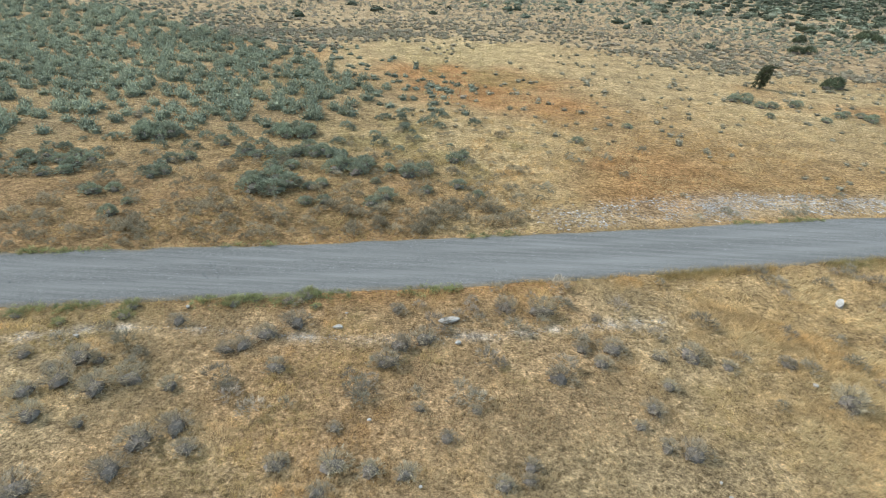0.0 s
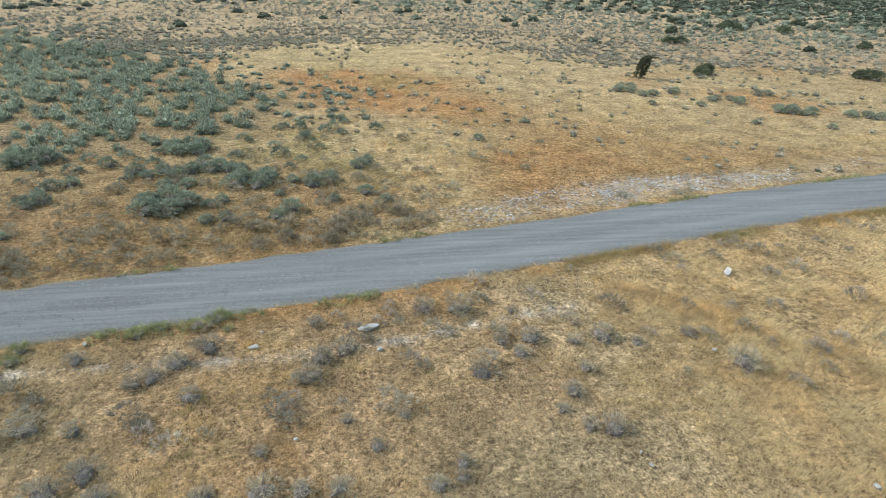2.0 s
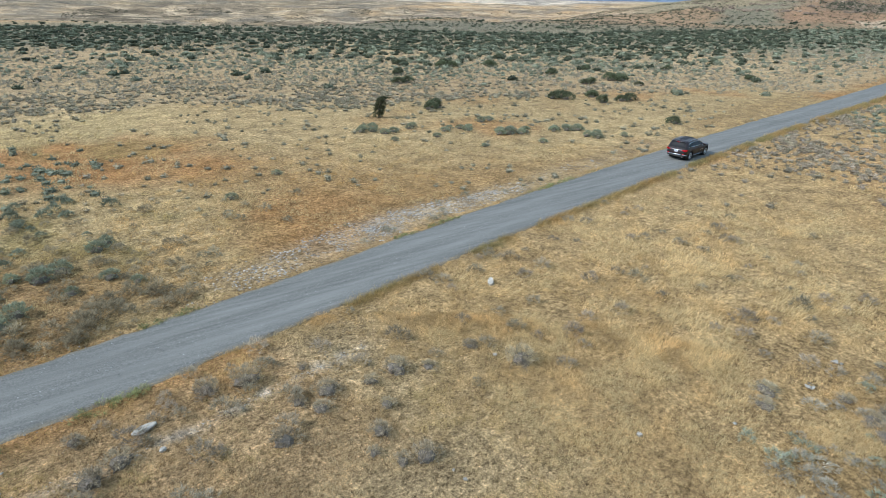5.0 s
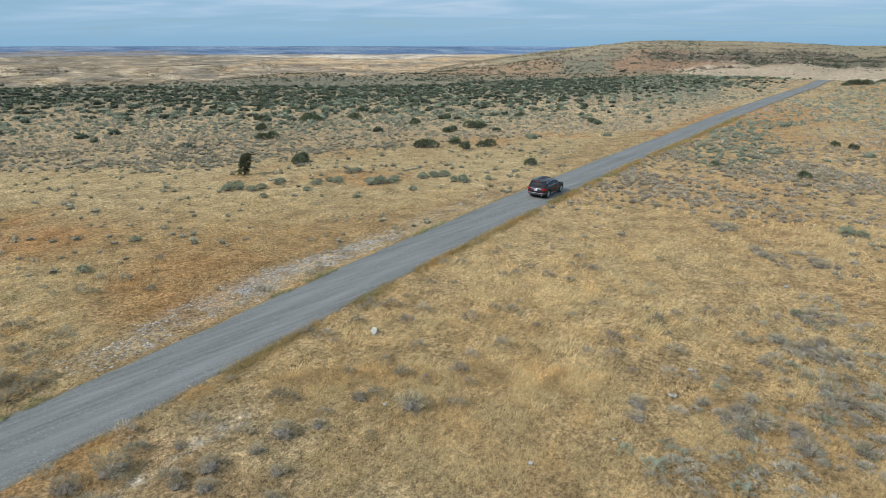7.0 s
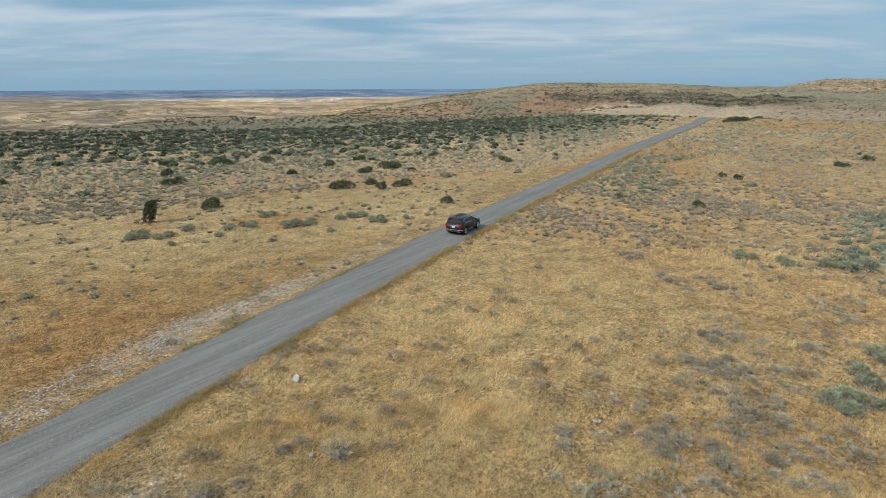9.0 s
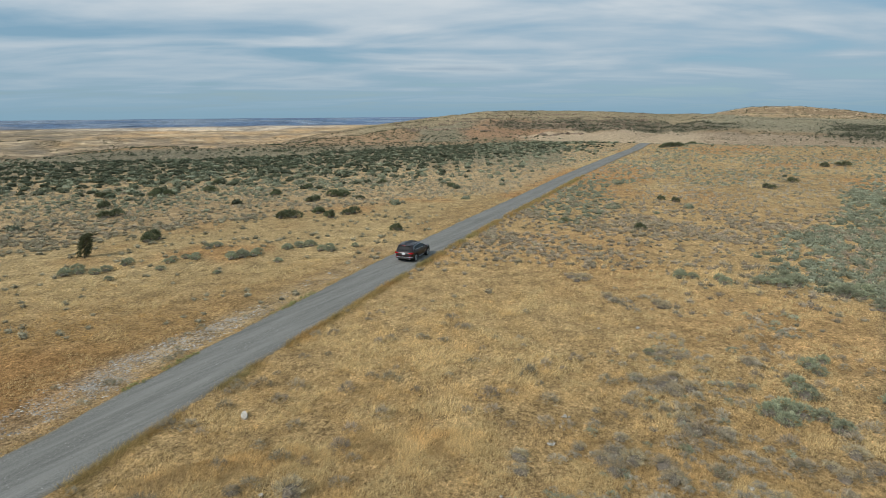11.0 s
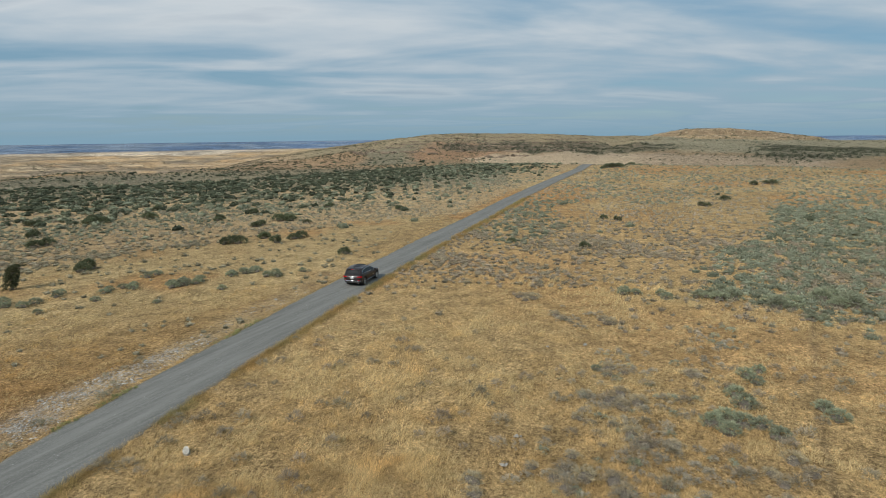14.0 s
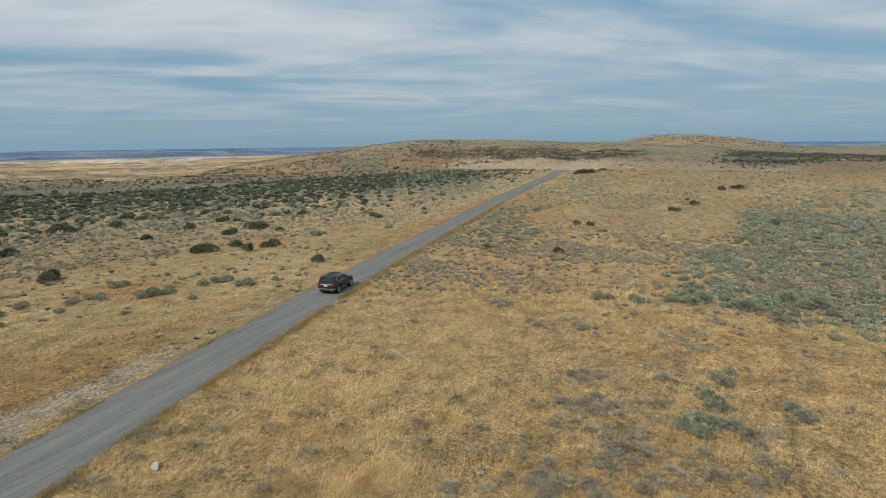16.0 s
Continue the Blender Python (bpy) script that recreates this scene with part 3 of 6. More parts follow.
k = Mat("maroon_paint", 0.28, 0.1, 0.4)
k.set("Base Color", k.ramp(k.noise(2.5, 4), [(0.3, (0.013, 0.006, 0.006)), (0.7, (0.019, 0.009, 0.009))]))
k.set("Roughness", k.ramp(k.noise(1.6, 6, 0.7), [(0.3, 0.34), (0.7, 0.46)]))
k.set("Coat Weight", 0.35)
k.set("Coat Roughness", 0.22)
M_PAINT = k.m
k = Mat("car_glass", 0.04, 0.0, 0.3)
k.set("Base Color", k.ramp(k.noise(3, 3), [(0.3, (0.010, 0.011, 0.013)), (0.7, (0.016, 0.017, 0.019))]))
M_CARGLASS = k.m
k = Mat("roof_glass", 0.5, 0.0, 0.1)
k.set("Base Color", k.ramp(k.noise(3, 3), [(0.3, (0.010, 0.011, 0.013)), (0.7, (0.016, 0.017, 0.019))]))
M_ROOFGLASS = k.m
k = Mat("chrome", 0.16, 1.0)
k.set("Base Color", (0.72, 0.72, 0.73))
M_CHROME = k.m
k = Mat("alloy", 0.32, 0.9)
k.set("Base Color", k.ramp(k.noise(20, 4), [(0.3, (0.62, 0.61, 0.59)), (0.7, (0.75, 0.74, 0.72))]))
M_ALLOY = k.m
k = Mat("black_plastic", 0.65)
k.set("Base Color", k.ramp(k.noise(6, 5), [(0.3, (0.016, 0.016, 0.016)), (0.7, (0.035, 0.033, 0.03))]))
M_PLASTIC = k.m
k = Mat("tyre_rubber", 0.9, spec=0.2)
k.set("Base Color", k.ramp(k.noise(5, 6, 0.7), [(0.3, (0.022, 0.021, 0.02)), (0.75, (0.075, 0.07, 0.062))]))
M_TYRE = k.m
k = Mat("tail_light", 0.15)
k.set("Base Color", (0.55, 0.012, 0.018))
M_RED = k.m
k = Mat("head_light", 0.1)
k.set("Base Color", (0.62, 0.60, 0.55))
M_LAMP = k.m
k = Mat("amber_lens", 0.15)
k.set("Base Color", (0.75, 0.22, 0.02))
M_AMBER = k.m
k = Mat("plate_white", 0.5)
k.set("Base Color", (0.62, 0.63, 0.64))
M_PLATE = k.m
k = Mat("plate_ink", 0.6)
k.set("Base Color", (0.05, 0.07, 0.16))
M_INK = k.m

car = new("car")
car.empty_display_size = 0.3
tagged(car, "dark maroon five-door off-road car with chrome trim on the gravel road", "car")
AXLES = (1.50, -1.415)


def along(xs, table):
    """A smooth curve through a table of (x, value...) rows."""
    t = np.array(table, float)
    out = []
    for c in range(1, t.shape[1]):
        v = np.interp(xs, t[:, 0], t[:, c])
        pad = np.pad(v, 3, mode="edge")
        out.append(np.convolve(pad, np.array([1, 2, 3, 4, 3, 2, 1]) / 16, "valid"))
    return np.array(out).T


# lower body: x, half width, underside, shoulder, middle of the top
BODY = [(-2.40, 0.76, 0.50, 0.90, 0.93), (-2.36, 0.84, 0.42, 1.02, 1.05), (-2.22, 0.915, 0.36, 1.10, 1.12), (-1.8, 0.955, 0.33, 1.115, 1.12), (-1.0, 0.962, 0.31, 1.10, 1.10),
        (0.0, 0.960, 0.31, 1.065, 1.08), (0.9, 0.955, 0.31, 1.035, 1.09), (1.2, 0.955, 0.32, 1.03, 1.10), (1.7, 0.945, 0.34, 1.005, 1.075), (2.05, 0.905, 0.37, 0.955, 1.02),
        (2.25, 0.84, 0.40, 0.90, 0.95), (2.36, 0.74, 0.43, 0.83, 0.87), (2.42, 0.60, 0.48, 0.74, 0.76)]
xs = np.concatenate([np.linspace(-2.40, -2.1, 8), np.linspace(-2.0, 1.9, 40), np.linspace(1.95, 2.42, 12)])
rows = []
for x, (w, lo, sh, top) in zip(xs, along(xs, BODY)):
    half = [(0.0, lo), (w * 0.80, lo), (w * 0.93, lo + 0.03), (w * 0.985, lo + 0.12), (w * 0.995, 0.62), (w, 0.80), (w * 0.992, sh - 0.12), (w * 0.975, sh - 0.04),
            (w * 0.935, sh), (w * 0.80, sh + (top - sh) * 0.55), (w * 0.62, sh + (top - sh) * 0.9), (w * 0.3, top), (0.0, top)]
    rows.append([(x, -y, z) for y, z in half] + [(x, y, z) for y, z in half[-2:0:-1]])
bm, made = skin(rows, True)
bm.faces.new(made[0])
bm.faces.new(made[-1][::-1])
body = part("body", bm, M_PAINT, car)
for ax in AXLES:
    bm = bmesh.new()
    bmesh.ops.create_cone(bm, cap_ends=True, segments=40, radius1=0.455, radius2=0.455, depth=3.0, matrix=Matrix.Translation((ax, 0, 0.42)) @ Matrix.Rotation(math.pi / 2, 4, "X"))
    cut = part("cutter", bm, M_PLASTIC, None)
    mod = body.modifiers.new("arch", "BOOLEAN")
    mod.object, mod.operation, mod.solver = cut, "DIFFERENCE", "EXACT"
    bpy.context.view_layer.update()
    done = bpy.data.meshes.new_from_object(body.evaluated_get(bpy.context.evaluated_depsgraph_get()))
    body.modifiers.clear()
    body.data = done
    bpy.data.objects.remove(cut)
body.data.materials.clear()
body.data.materials.append(M_PAINT)
body.data.polygons.foreach_set("material_index", np.zeros(len(body.data.polygons), np.int32))


def cab_w(z):
    return float(np.interp(z, [1.0, 1.10, 1.56, 1.64, 1.70, 1.74], [0.925, 0.915, 0.775, 0.74, 0.66, 0.50]))


def cab_front(z):
    return float(np.interp(z, [1.0, 1.08, 1.60, 1.68, 1.72, 1.74], [1.22, 1.08, 0.30, 0.10, -0.25, -0.5]))


def cab_back(z):
    return float(np.interp(z, [1.0, 1.10, 1.30, 1.58, 1.66, 1.72, 1.74], [-2.36, -2.33, -2.27, -2.10, -2.02, -1.8, -1.5]))


rows = []
for z in (1.02, 1.10, 1.2, 1.3, 1.4, 1.5, 1.57, 1.62, 1.67, 1.70, 1.725, 1.74):
    w, xf, xb = cab_w(z), cab_front(z), cab_back(z)
    half = [(xb, 0), (xb + 0.01, 0.35 * w), (xb + 0.04, 0.72 * w), (xb + 0.11, 0.93 * w), (xb + 0.26, w), (-0.9, w * 1.008), (0.0 + min(0, xf), w), (xf - 0.34, w * 0.985), (xf - 0.20, 0.90 * w), (xf - 0.07, 0.62 * w), (xf - 0.01, 0.3 * w), (xf, 0)]
    rows.append([(x, -y, z) for x, y in half] + [(x, y, z) for x, y in half[-2:0:-1]])
bm, made = skin(rows, True)
bm.faces.new(made[-1])
part("cabin", bm, M_PAINT, car)


def pane(points, label=""):
    """A side window between outline points (x, z), on both flanks."""
    for side in (-1, 1):
        pts = [(x, side * (cab_w(z) * 1.006 + 0.006), z) for x, z in points]
        part("side_window", sheet(pts if side < 0 else pts[::-1], 0.01), M_CARGLASS, car, soft=False)


pane([(-0.02, 1.185), (0.82, 1.165), (0.70, 1.24), (0.40, 1.42), (0.14, 1.525), (-0.02, 1.54)])
pane([(-0.98, 1.205), (-0.06, 1.187), (-0.06, 1.545), (-0.5, 1.555), (-0.93, 1.545)])
pane([(-1.80, 1.235), (-1.02, 1.207), (-0.97, 1.545), (-1.35, 1.525), (-1.60, 1.465)])
for side in (-1, 1):
    line = [(0.90, 1.14), (-0.06, 1.165), (-1.0, 1.185), (-1.90, 1.215), (-1.65, 1.485), (-1.36, 1.55), (-0.95, 1.573), (-0.5, 1.585), (0.0, 1.572), (0.17, 1.55), (0.45, 1.43), (0.76, 1.25), (0.90, 1.14)]
    part("window_trim", tube([(x, side * (cab_w(z) * 1.006 + 0.012), z) for x, z in line], 0.018), M_CHROME, car, "chrome trim round the windows")
# windscreen and rear window follow the bowed ends of the cabin
for name, fr, zs, wide in (("windscreen", True, np.linspace(1.10, 1.60, 6), 0.86), ("rear_window", False, np.linspace(1.16, 1.58, 5), 0.80)):
    rows = []
    for z in zs:
        w = cab_w(z)
        row = []
        for q in np.linspace(-wide, wide, 13):
            a = abs(q)
            if fr:
                x = cab_front(z) - np.interp(a, [0, 0.3, 0.62, 0.90], [0, 0.01, 0.07, 0.20]) + 0.008
            else:
                x = cab_back(z) + np.interp(a, [0, 0.35, 0.72, 0.93], [0, 0.01, 0.04, 0.11]) - 0.008
            row.append((x, q * w, z + 0.006))
        rows.append(row)
    part(name, skin(rows)[0], M_CARGLASS if fr else M_ROOFGLASS, car)
# dark glass roof in two panels, rails, fin, spoiler
for x0, x1 in ((-0.62, 0.02), (-1.52, -0.70)):
    rows = [[(x, y, 1.748 - 0.06 * max(0, x + 0.35) ** 2 - 0.03 * (y / 0.5) ** 2 + 0.004) for y in np.linspace(-0.47, 0.47, 9)] for x in np.linspace(x0, x1, 6)]
    part("glass_roof_panel", skin(rows)[0], M_ROOFGLASS, car, "black glass roof panel")
for side in (-1, 1):
    pts = [(x, side * (0.69 + 0.012 * math.sin(3 * t)), 1.665 + 0.055 * math.sin(math.pi * min(1, max(0, t))) ** 0.4) for t, x in ((k / 10, -0.05 - 1.5 * k / 10) for k in range(11))]
    part("roof_rail", tube(pts, 0.014), M_CHROME, car, "bright metal roof rail")
part("antenna_fin", box((0.16, 0.045, 0.06), (-1.74, 0, 1.75), 0.015), M_PLASTIC, car)
part("roof_spoiler", box((0.24, 1.22, 0.045), (-2.08, 0, 1.655), 0.018, Matrix.Rotation(radians(9), 4, "Y")), M_PAINT, car)
part("spoiler_lamp", box((0.02, 0.30, 0.02), (-2.205, 0, 1.638), 0.004), M_RED, car)
# bonnet shut lines and bulge, cowl, wipers
bulge = [[(x, y, np.interp(x, [1.1, 1.7, 2.1], [1.105, 1.08, 1.005]) + 0.022 * math.cos(min(1, abs(y) / 0.55) * math.pi / 2) * math.sin(math.pi * (x - 1.08) / 1.1) ** 0.5) for y in np.linspace(-0.55, 0.55, 11)] for x in np.linspace(1.10, 2.10, 9)]
part("bonnet", skin(bulge)[0], M_PAINT, car)
part("cowl", box((0.16, 1.36, 0.02), (1.06, 0, 1.108), 0.008, Matrix.Rotation(radians(12), 4, "Y")), M_PLASTIC, car)
for y in (-0.42, 0.15):
    part("wiper", tube([(1.12, y + 0.22, 1.125), (1.02, y, 1.165), (0.90, y - 0.28, 1.235)], 0.011, 5), M_PLASTIC, car)
# lamps
for side in (-1, 1):
    pts = [(2.10, side * 0.885, 0.93), (2.30, side * 0.79, 0.875), (2.345, side * 0.73, 0.80), (2.14, side * 0.905, 0.82)]
    pts = [(x + 0.012, y + side * 0.012, z) for x, y, z in pts]
    part("headlight", sheet(pts if side > 0 else pts[::-1], 0.03), M_LAMP, car, "clear headlight", False)
    part("turn_signal", box((0.07, 0.02, 0.045), (2.12, side * 0.915, 0.865), 0.005, Matrix.Rotation(side * radians(-28), 4, "Z")), M_AMBER, car, "amber turn signal")
    pts = [(-2.10, side * 0.962, 1.03), (-2.27, side * 0.925, 1.055), (-2.40, side * 0.79, 1.045), (-2.415, side * 0.52, 0.985), (-2.415, side * 0.52, 0.93), (-2.405, side * 0.80, 0.89), (-2.29, side * 0.93, 0.885), (-2.17, side * 0.967, 0.93)]
    bm, rows = skin([[Vector(p) + Vector((-0.012, side * 0.012, 0)) for p in pts[:4]], [Vector(p) + Vector((-0.014, side * 0.014, 0)) for p in pts[:3:-1]]])
    bmesh.ops.solidify(bm, geom=bm.faces[:], thickness=0.02)
    part("tail_light", bm, M_RED, car, "red wraparound tail light", False)
    part("fog_lamp", box((0.03, 0.16, 0.05), (-2.41, side * 0.70, 0.62), 0.01), M_RED, car, "small red reflector")
    # sill strip, door seams, handles, badge bars
    part("sill_strip", tube([(-0.88, side * 0.962, 0.395), (0.2, side * 0.968, 0.395), (0.98, side * 0.962, 0.40)], 0.017), M_CHROME, car, "chrome sill strip")
    for x in (0.93, -0.04, -0.98):
        part("door_seam", tube([(x + 0.03 * math.sin(z * 3), side * (np.interp(z, [0.40, 0.62, 0.80, 1.06], [0.952, 0.958, 0.962, 0.945]) + 0.001), z) for z in (0.42, 0.6, 0.8, 0.95, 1.05)], 0.006, 4), M_PLASTIC, car)
    for x in (-0.02, -0.95):
        part("door_handle", box((0.22, 0.035, 0.03), (x + 0.14, side * 0.968, 0.955), 0.010), M_PAINT, car)
    part("door_badge", box((0.46, 0.006, 0.022), (0.62, side * 0.965, 0.70), 0.002), M_ALLOY, car, "thin bright badge strip")
    mirror = part("door_mirror", box((0.15, 0.24, 0.17), (0.80, side * 1.05, 1.13), 0.05), M_PAINT, car)
    part("mirror_cap", box((0.04, 0.20, 0.03), (0.86, side * 1.07, 1.16), 0.01), M_CHROME, mirror, "chrome mirror cap")
# rear: bumper strip, plate, hatch handle, wiper; front: grille and bumper
part("bumper_strip", tube([(-2.20, -0.955, 0.56), (-2.33, -0.88, 0.565), (-2.425, -0.70, 0.57), (-2.445, 0, 0.575), (-2.425, 0.70, 0.57), (-2.33, 0.88, 0.565), (-2.20, 0.955, 0.56)], 0.022), M_CHROME, car, "chrome strip round the rear bumper")
part("rear_valance", box((0.14, 1.5, 0.16), (-2.35, 0, 0.44), 0.03), M_PLASTIC, car)
plate = part("licence_plate", box((0.012, 0.31, 0.155), (-2.425, 0, 0.86), 0.004), M_PLATE, car, "white number plate")
for j in range(6):
    part("plate_bar", box((0.004, 0.028, 0.06), (-2.433, -0.11 + 0.044 * j, 0.855), 0), M_INK, plate, soft=False)
part("hatch_strip", box((0.02, 0.62, 0.03), (-2.425, 0, 0.975), 0.008), M_CHROME, car)
part("rear_wiper", tube([(-2.345, 0.02, 1.19), (-2.325, -0.30, 1.22)], 0.010, 5), M_PLASTIC, car)
for y in (-0.62, 0.62):
    part("exhaust_tip", tube([(-2.28, y, 0.37), (-2.44, y, 0.37)], 0.045, 12), M_CHROME, car)
grille = part("grille", box((0.05, 1.10, 0.14), (2.385, 0, 0.79), 0.02), M_PLASTIC, car)
for j in range(7):
    part("grille_slot", box((0.02, 0.11, 0.11), (2.41, -0.48 + 0.16 * j, 0.79), 0.02), M_CHROME, grille)
part("front_bumper_strip", tube([(2.18, -0.88, 0.47), (2.36, -0.72, 0.46), (2.44, -0.4, 0.455), (2.44, 0.4, 0.455), (2.36, 0.72, 0.46), (2.18, 0.88, 0.47)], 0.025), M_CHROME, car)
# wheel arches and wheels
for ax in AXLES:
    for side in (-1, 1):
        arc = [(ax + 0.462 * math.cos(a), side * (0.958 - 0.02 * abs(math.cos(a)) * (ax > 0)), 0.42 + 0.462 * math.sin(a)) for a in np.linspace(-0.15, math.pi + 0.15, 22)]
        part("arch_trim", tube(arc, 0.016), M_PAINT, car)
    bm = bmesh.new()
    bmesh.ops.create_cone(bm, cap_ends=True, segments=32, radius1=0.45, radius2=0.45, depth=1.1, matrix=Matrix.Translation((ax, 0, 0.44)) @ Matrix.Rotation(math.pi / 2, 4, "X"))
    part("wheel_well", bm, M_PLASTIC, car, "dark wheel well")
    for side in (-1, 1):
        wheel = new("wheel")
        wheel.parent = car
        wheel.location = (ax, side * 0.81, 0.385)
        wheel.rotation_euler = (0, radians(17 * ax), 0 if side > 0 else math.pi)
        part("tyre", lathe([(0.262, -0.12), (0.285, -0.135), (0.35, -0.135), (0.375, -0.12), (0.385, -0.08), (0.386, 0), (0.385, 0.08), (0.375, 0.12), (0.35, 0.135), (0.285, 0.135), (0.262, 0.12)], 40), M_TYRE, wheel)
        bm = lathe([(0.266, -0.12), (0.266, 0.118), (0.250, 0.124), (0.236, 0.10), (0.225, 0.03), (0.10, 0.01), (0.0, 0.01)], 40)
        part("rim_barrel", bm, M_PLASTIC, wheel)
        bm = lathe([(0.268, 0.112), (0.268, 0.126), (0.244, 0.128), (0.238, 0.112)], 40)
        for j in range(5):
            for o in (-0.20, 0.20):
                a = 2 * math.pi * j / 5 + o
                b_ = 2 * math.pi * j / 5 + o * 0.5
                p0, p1 = Vector((0.06 * math.cos(b_), 0.095, 0.06 * math.sin(b_))), Vector((0.248 * math.cos(a), 0.118, 0.248 * math.sin(a)))
                tube([p0, (p0 + p1) / 2 + Vector((0, 0.006, 0)), p1], [0.016, 0.012, 0.014], 6, bm)
        lathe([(0.0, 0.115), (0.05, 0.112), (0.066, 0.095), (0.066, 0.06)], 20, bm)
        part("rim", bm, M_ALLOY, wheel, "bright split-spoke alloy rim")
# short overhangs in front of and behind the wheel arches
for ob in car.children_recursive:
    if ob.type == "MESH" and ob.parent.name.split(".")[0] != "wheel":
        for vert in ob.data.vertices:
            if vert.co.x > 1.97:
                vert.co.x = 1.97 + (vert.co.x - 1.97) * 0.76
            elif vert.co.x < -1.88:
                vert.co.x = -1.88 + (vert.co.x + 1.88) * 0.88
CAR_X = 47.0
car.matrix_world = pose(CAR_X, float(road_mid(CAR_X)) - 0.55, 0.055, 0, 0, math.degrees(math.atan2(float(road_mid(CAR_X + 2) - road_mid(CAR_X - 2)), 4))) @ Matrix.Scale(0.98, 4)

# ---- plants: shapes ----


def leafy(rng, clumps, leaves, leaf, width, height_, spread, upright=0.5, wide_leaf=0.3, hollow=0.35, lumpy=0.3):
    """Vertices, triangles and shade of a bush crown: clumps of small pointed leaves over an uneven dome."""
    V, F, S = [], [], []
    lobes = rng.random((5, 2)) * (6.28, 1) 
    for _ in range(clumps):
        a, e = rng.random() * 6.283, math.asin(rng.random() ** 0.8)
        rad = 1 - hollow * rng.random() ** 2
        for la, ls in lobes:
            rad += lumpy * (ls - 0.5) * math.cos(min(abs(a - la), 6.283 - abs(a - la)))
        c = np.array([math.cos(a) * math.cos(e) * spread * rad, math.sin(a) * math.cos(e) * spread * rad * 0.9, (0.18 + 0.82 * math.sin(e)) * height_ * (0.8 + 0.3 * rng.random())])
        out = np.array([math.cos(a) * math.cos(e), math.sin(a) * math.cos(e), math.sin(e) * 0.7 + upright])
        tone = (0.72 + 0.5 * rng.random())
        for _ in range(leaves):
            base = c + rng.normal(0, width, 3)
            d = out + rng.normal(0, 0.55, 3)
            d /= np.linalg.norm(d) + 1e-6
            side = np.cross(d, rng.normal(0, 1, 3))
            side /= np.linalg.norm(side) + 1e-6
            ln = leaf * (0.6 + 0.8 * rng.random())
            n = len(V)
            V += [base - side * ln * wide_leaf * 0.5, base + side * ln * wide_leaf * 0.5, base + d * ln]
            F.append((n, n + 1, n + 2))
            # leaf bases painted darker than their tips, like shade inside the crown
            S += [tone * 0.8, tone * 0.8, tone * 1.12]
    return np.array(V), np.array(F), np.array(S)


def mound(rng, segs, tiers, sprays, leaf, core=0.66, high=0.5, slim=0.22, upright=0.7):
    """A bush for the middle distance: a core darkened in colour as inner shade, inside many upright leaf sprays."""
    V, F, S = [], [], []
    lob = 1 + 0.3 * rng.random() * np.cos(np.arange(segs) * 6.283 / segs * 2 + rng.random() * 6.28) + rng.normal(0, 0.15, segs)
    for t in range(tiers):
        e = math.pi / 2 * t / tiers
        for s in range(segs):
            a_ = 6.283 * (s + 0.5 * (t % 2)) / segs
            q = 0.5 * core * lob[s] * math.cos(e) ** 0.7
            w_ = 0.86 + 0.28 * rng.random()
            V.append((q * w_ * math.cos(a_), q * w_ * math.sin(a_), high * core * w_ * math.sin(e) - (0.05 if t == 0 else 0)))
            # lower tiers get a darker colour than the top, as shade near the foot
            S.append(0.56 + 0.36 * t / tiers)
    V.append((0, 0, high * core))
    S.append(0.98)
    top = len(V) - 1
    for t in range(tiers - 1):
        for s in range(segs):
            p0, p1 = t * segs + s, t * segs + (s + 1) % segs
            F += [(p0, p1, p1 + segs), (p0, p1 + segs, p0 + segs)]
    F += [((tiers - 1) * segs + s, (tiers - 1) * segs + (s + 1) % segs, top) for s in range(segs)]
    for _ in range(sprays):
        a_, e = rng.random() * 6.283, math.asin(rng.random() ** 0.75)
        lb = float(np.interp(a_, np.linspace(0, 6.283, segs + 1), np.r_[lob, lob[0]]))
        out = np.array([math.cos(a_) * math.cos(e), math.sin(a_) * math.cos(e), math.sin(e)])
        base = out * (0.42 * lb, 0.42 * lb, high * 0.85) * (0.55 + 0.5 * rng.random())
        d = out * (1, 1, 0.7) + (0, 0, upright) + rng.normal(0, 0.28, 3)
        d /= np.linalg.norm(d)
        side = np.cross(d, rng.normal(0, 1, 3))
        ln = leaf * (0.7 + 0.7 * rng.random())
        side *= ln * slim / (np.linalg.norm(side) + 1e-6)
        n = len(V)
        V += [tuple(base - side), tuple(base + side), tuple(base + d * ln)]
        F.append((n, n + 1, n + 2))
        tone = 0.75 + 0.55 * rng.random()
        # spray bases coloured darker than tips, as shade deep in the bush
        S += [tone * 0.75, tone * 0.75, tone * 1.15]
    return np.array(V), np.array(F), np.array(S)


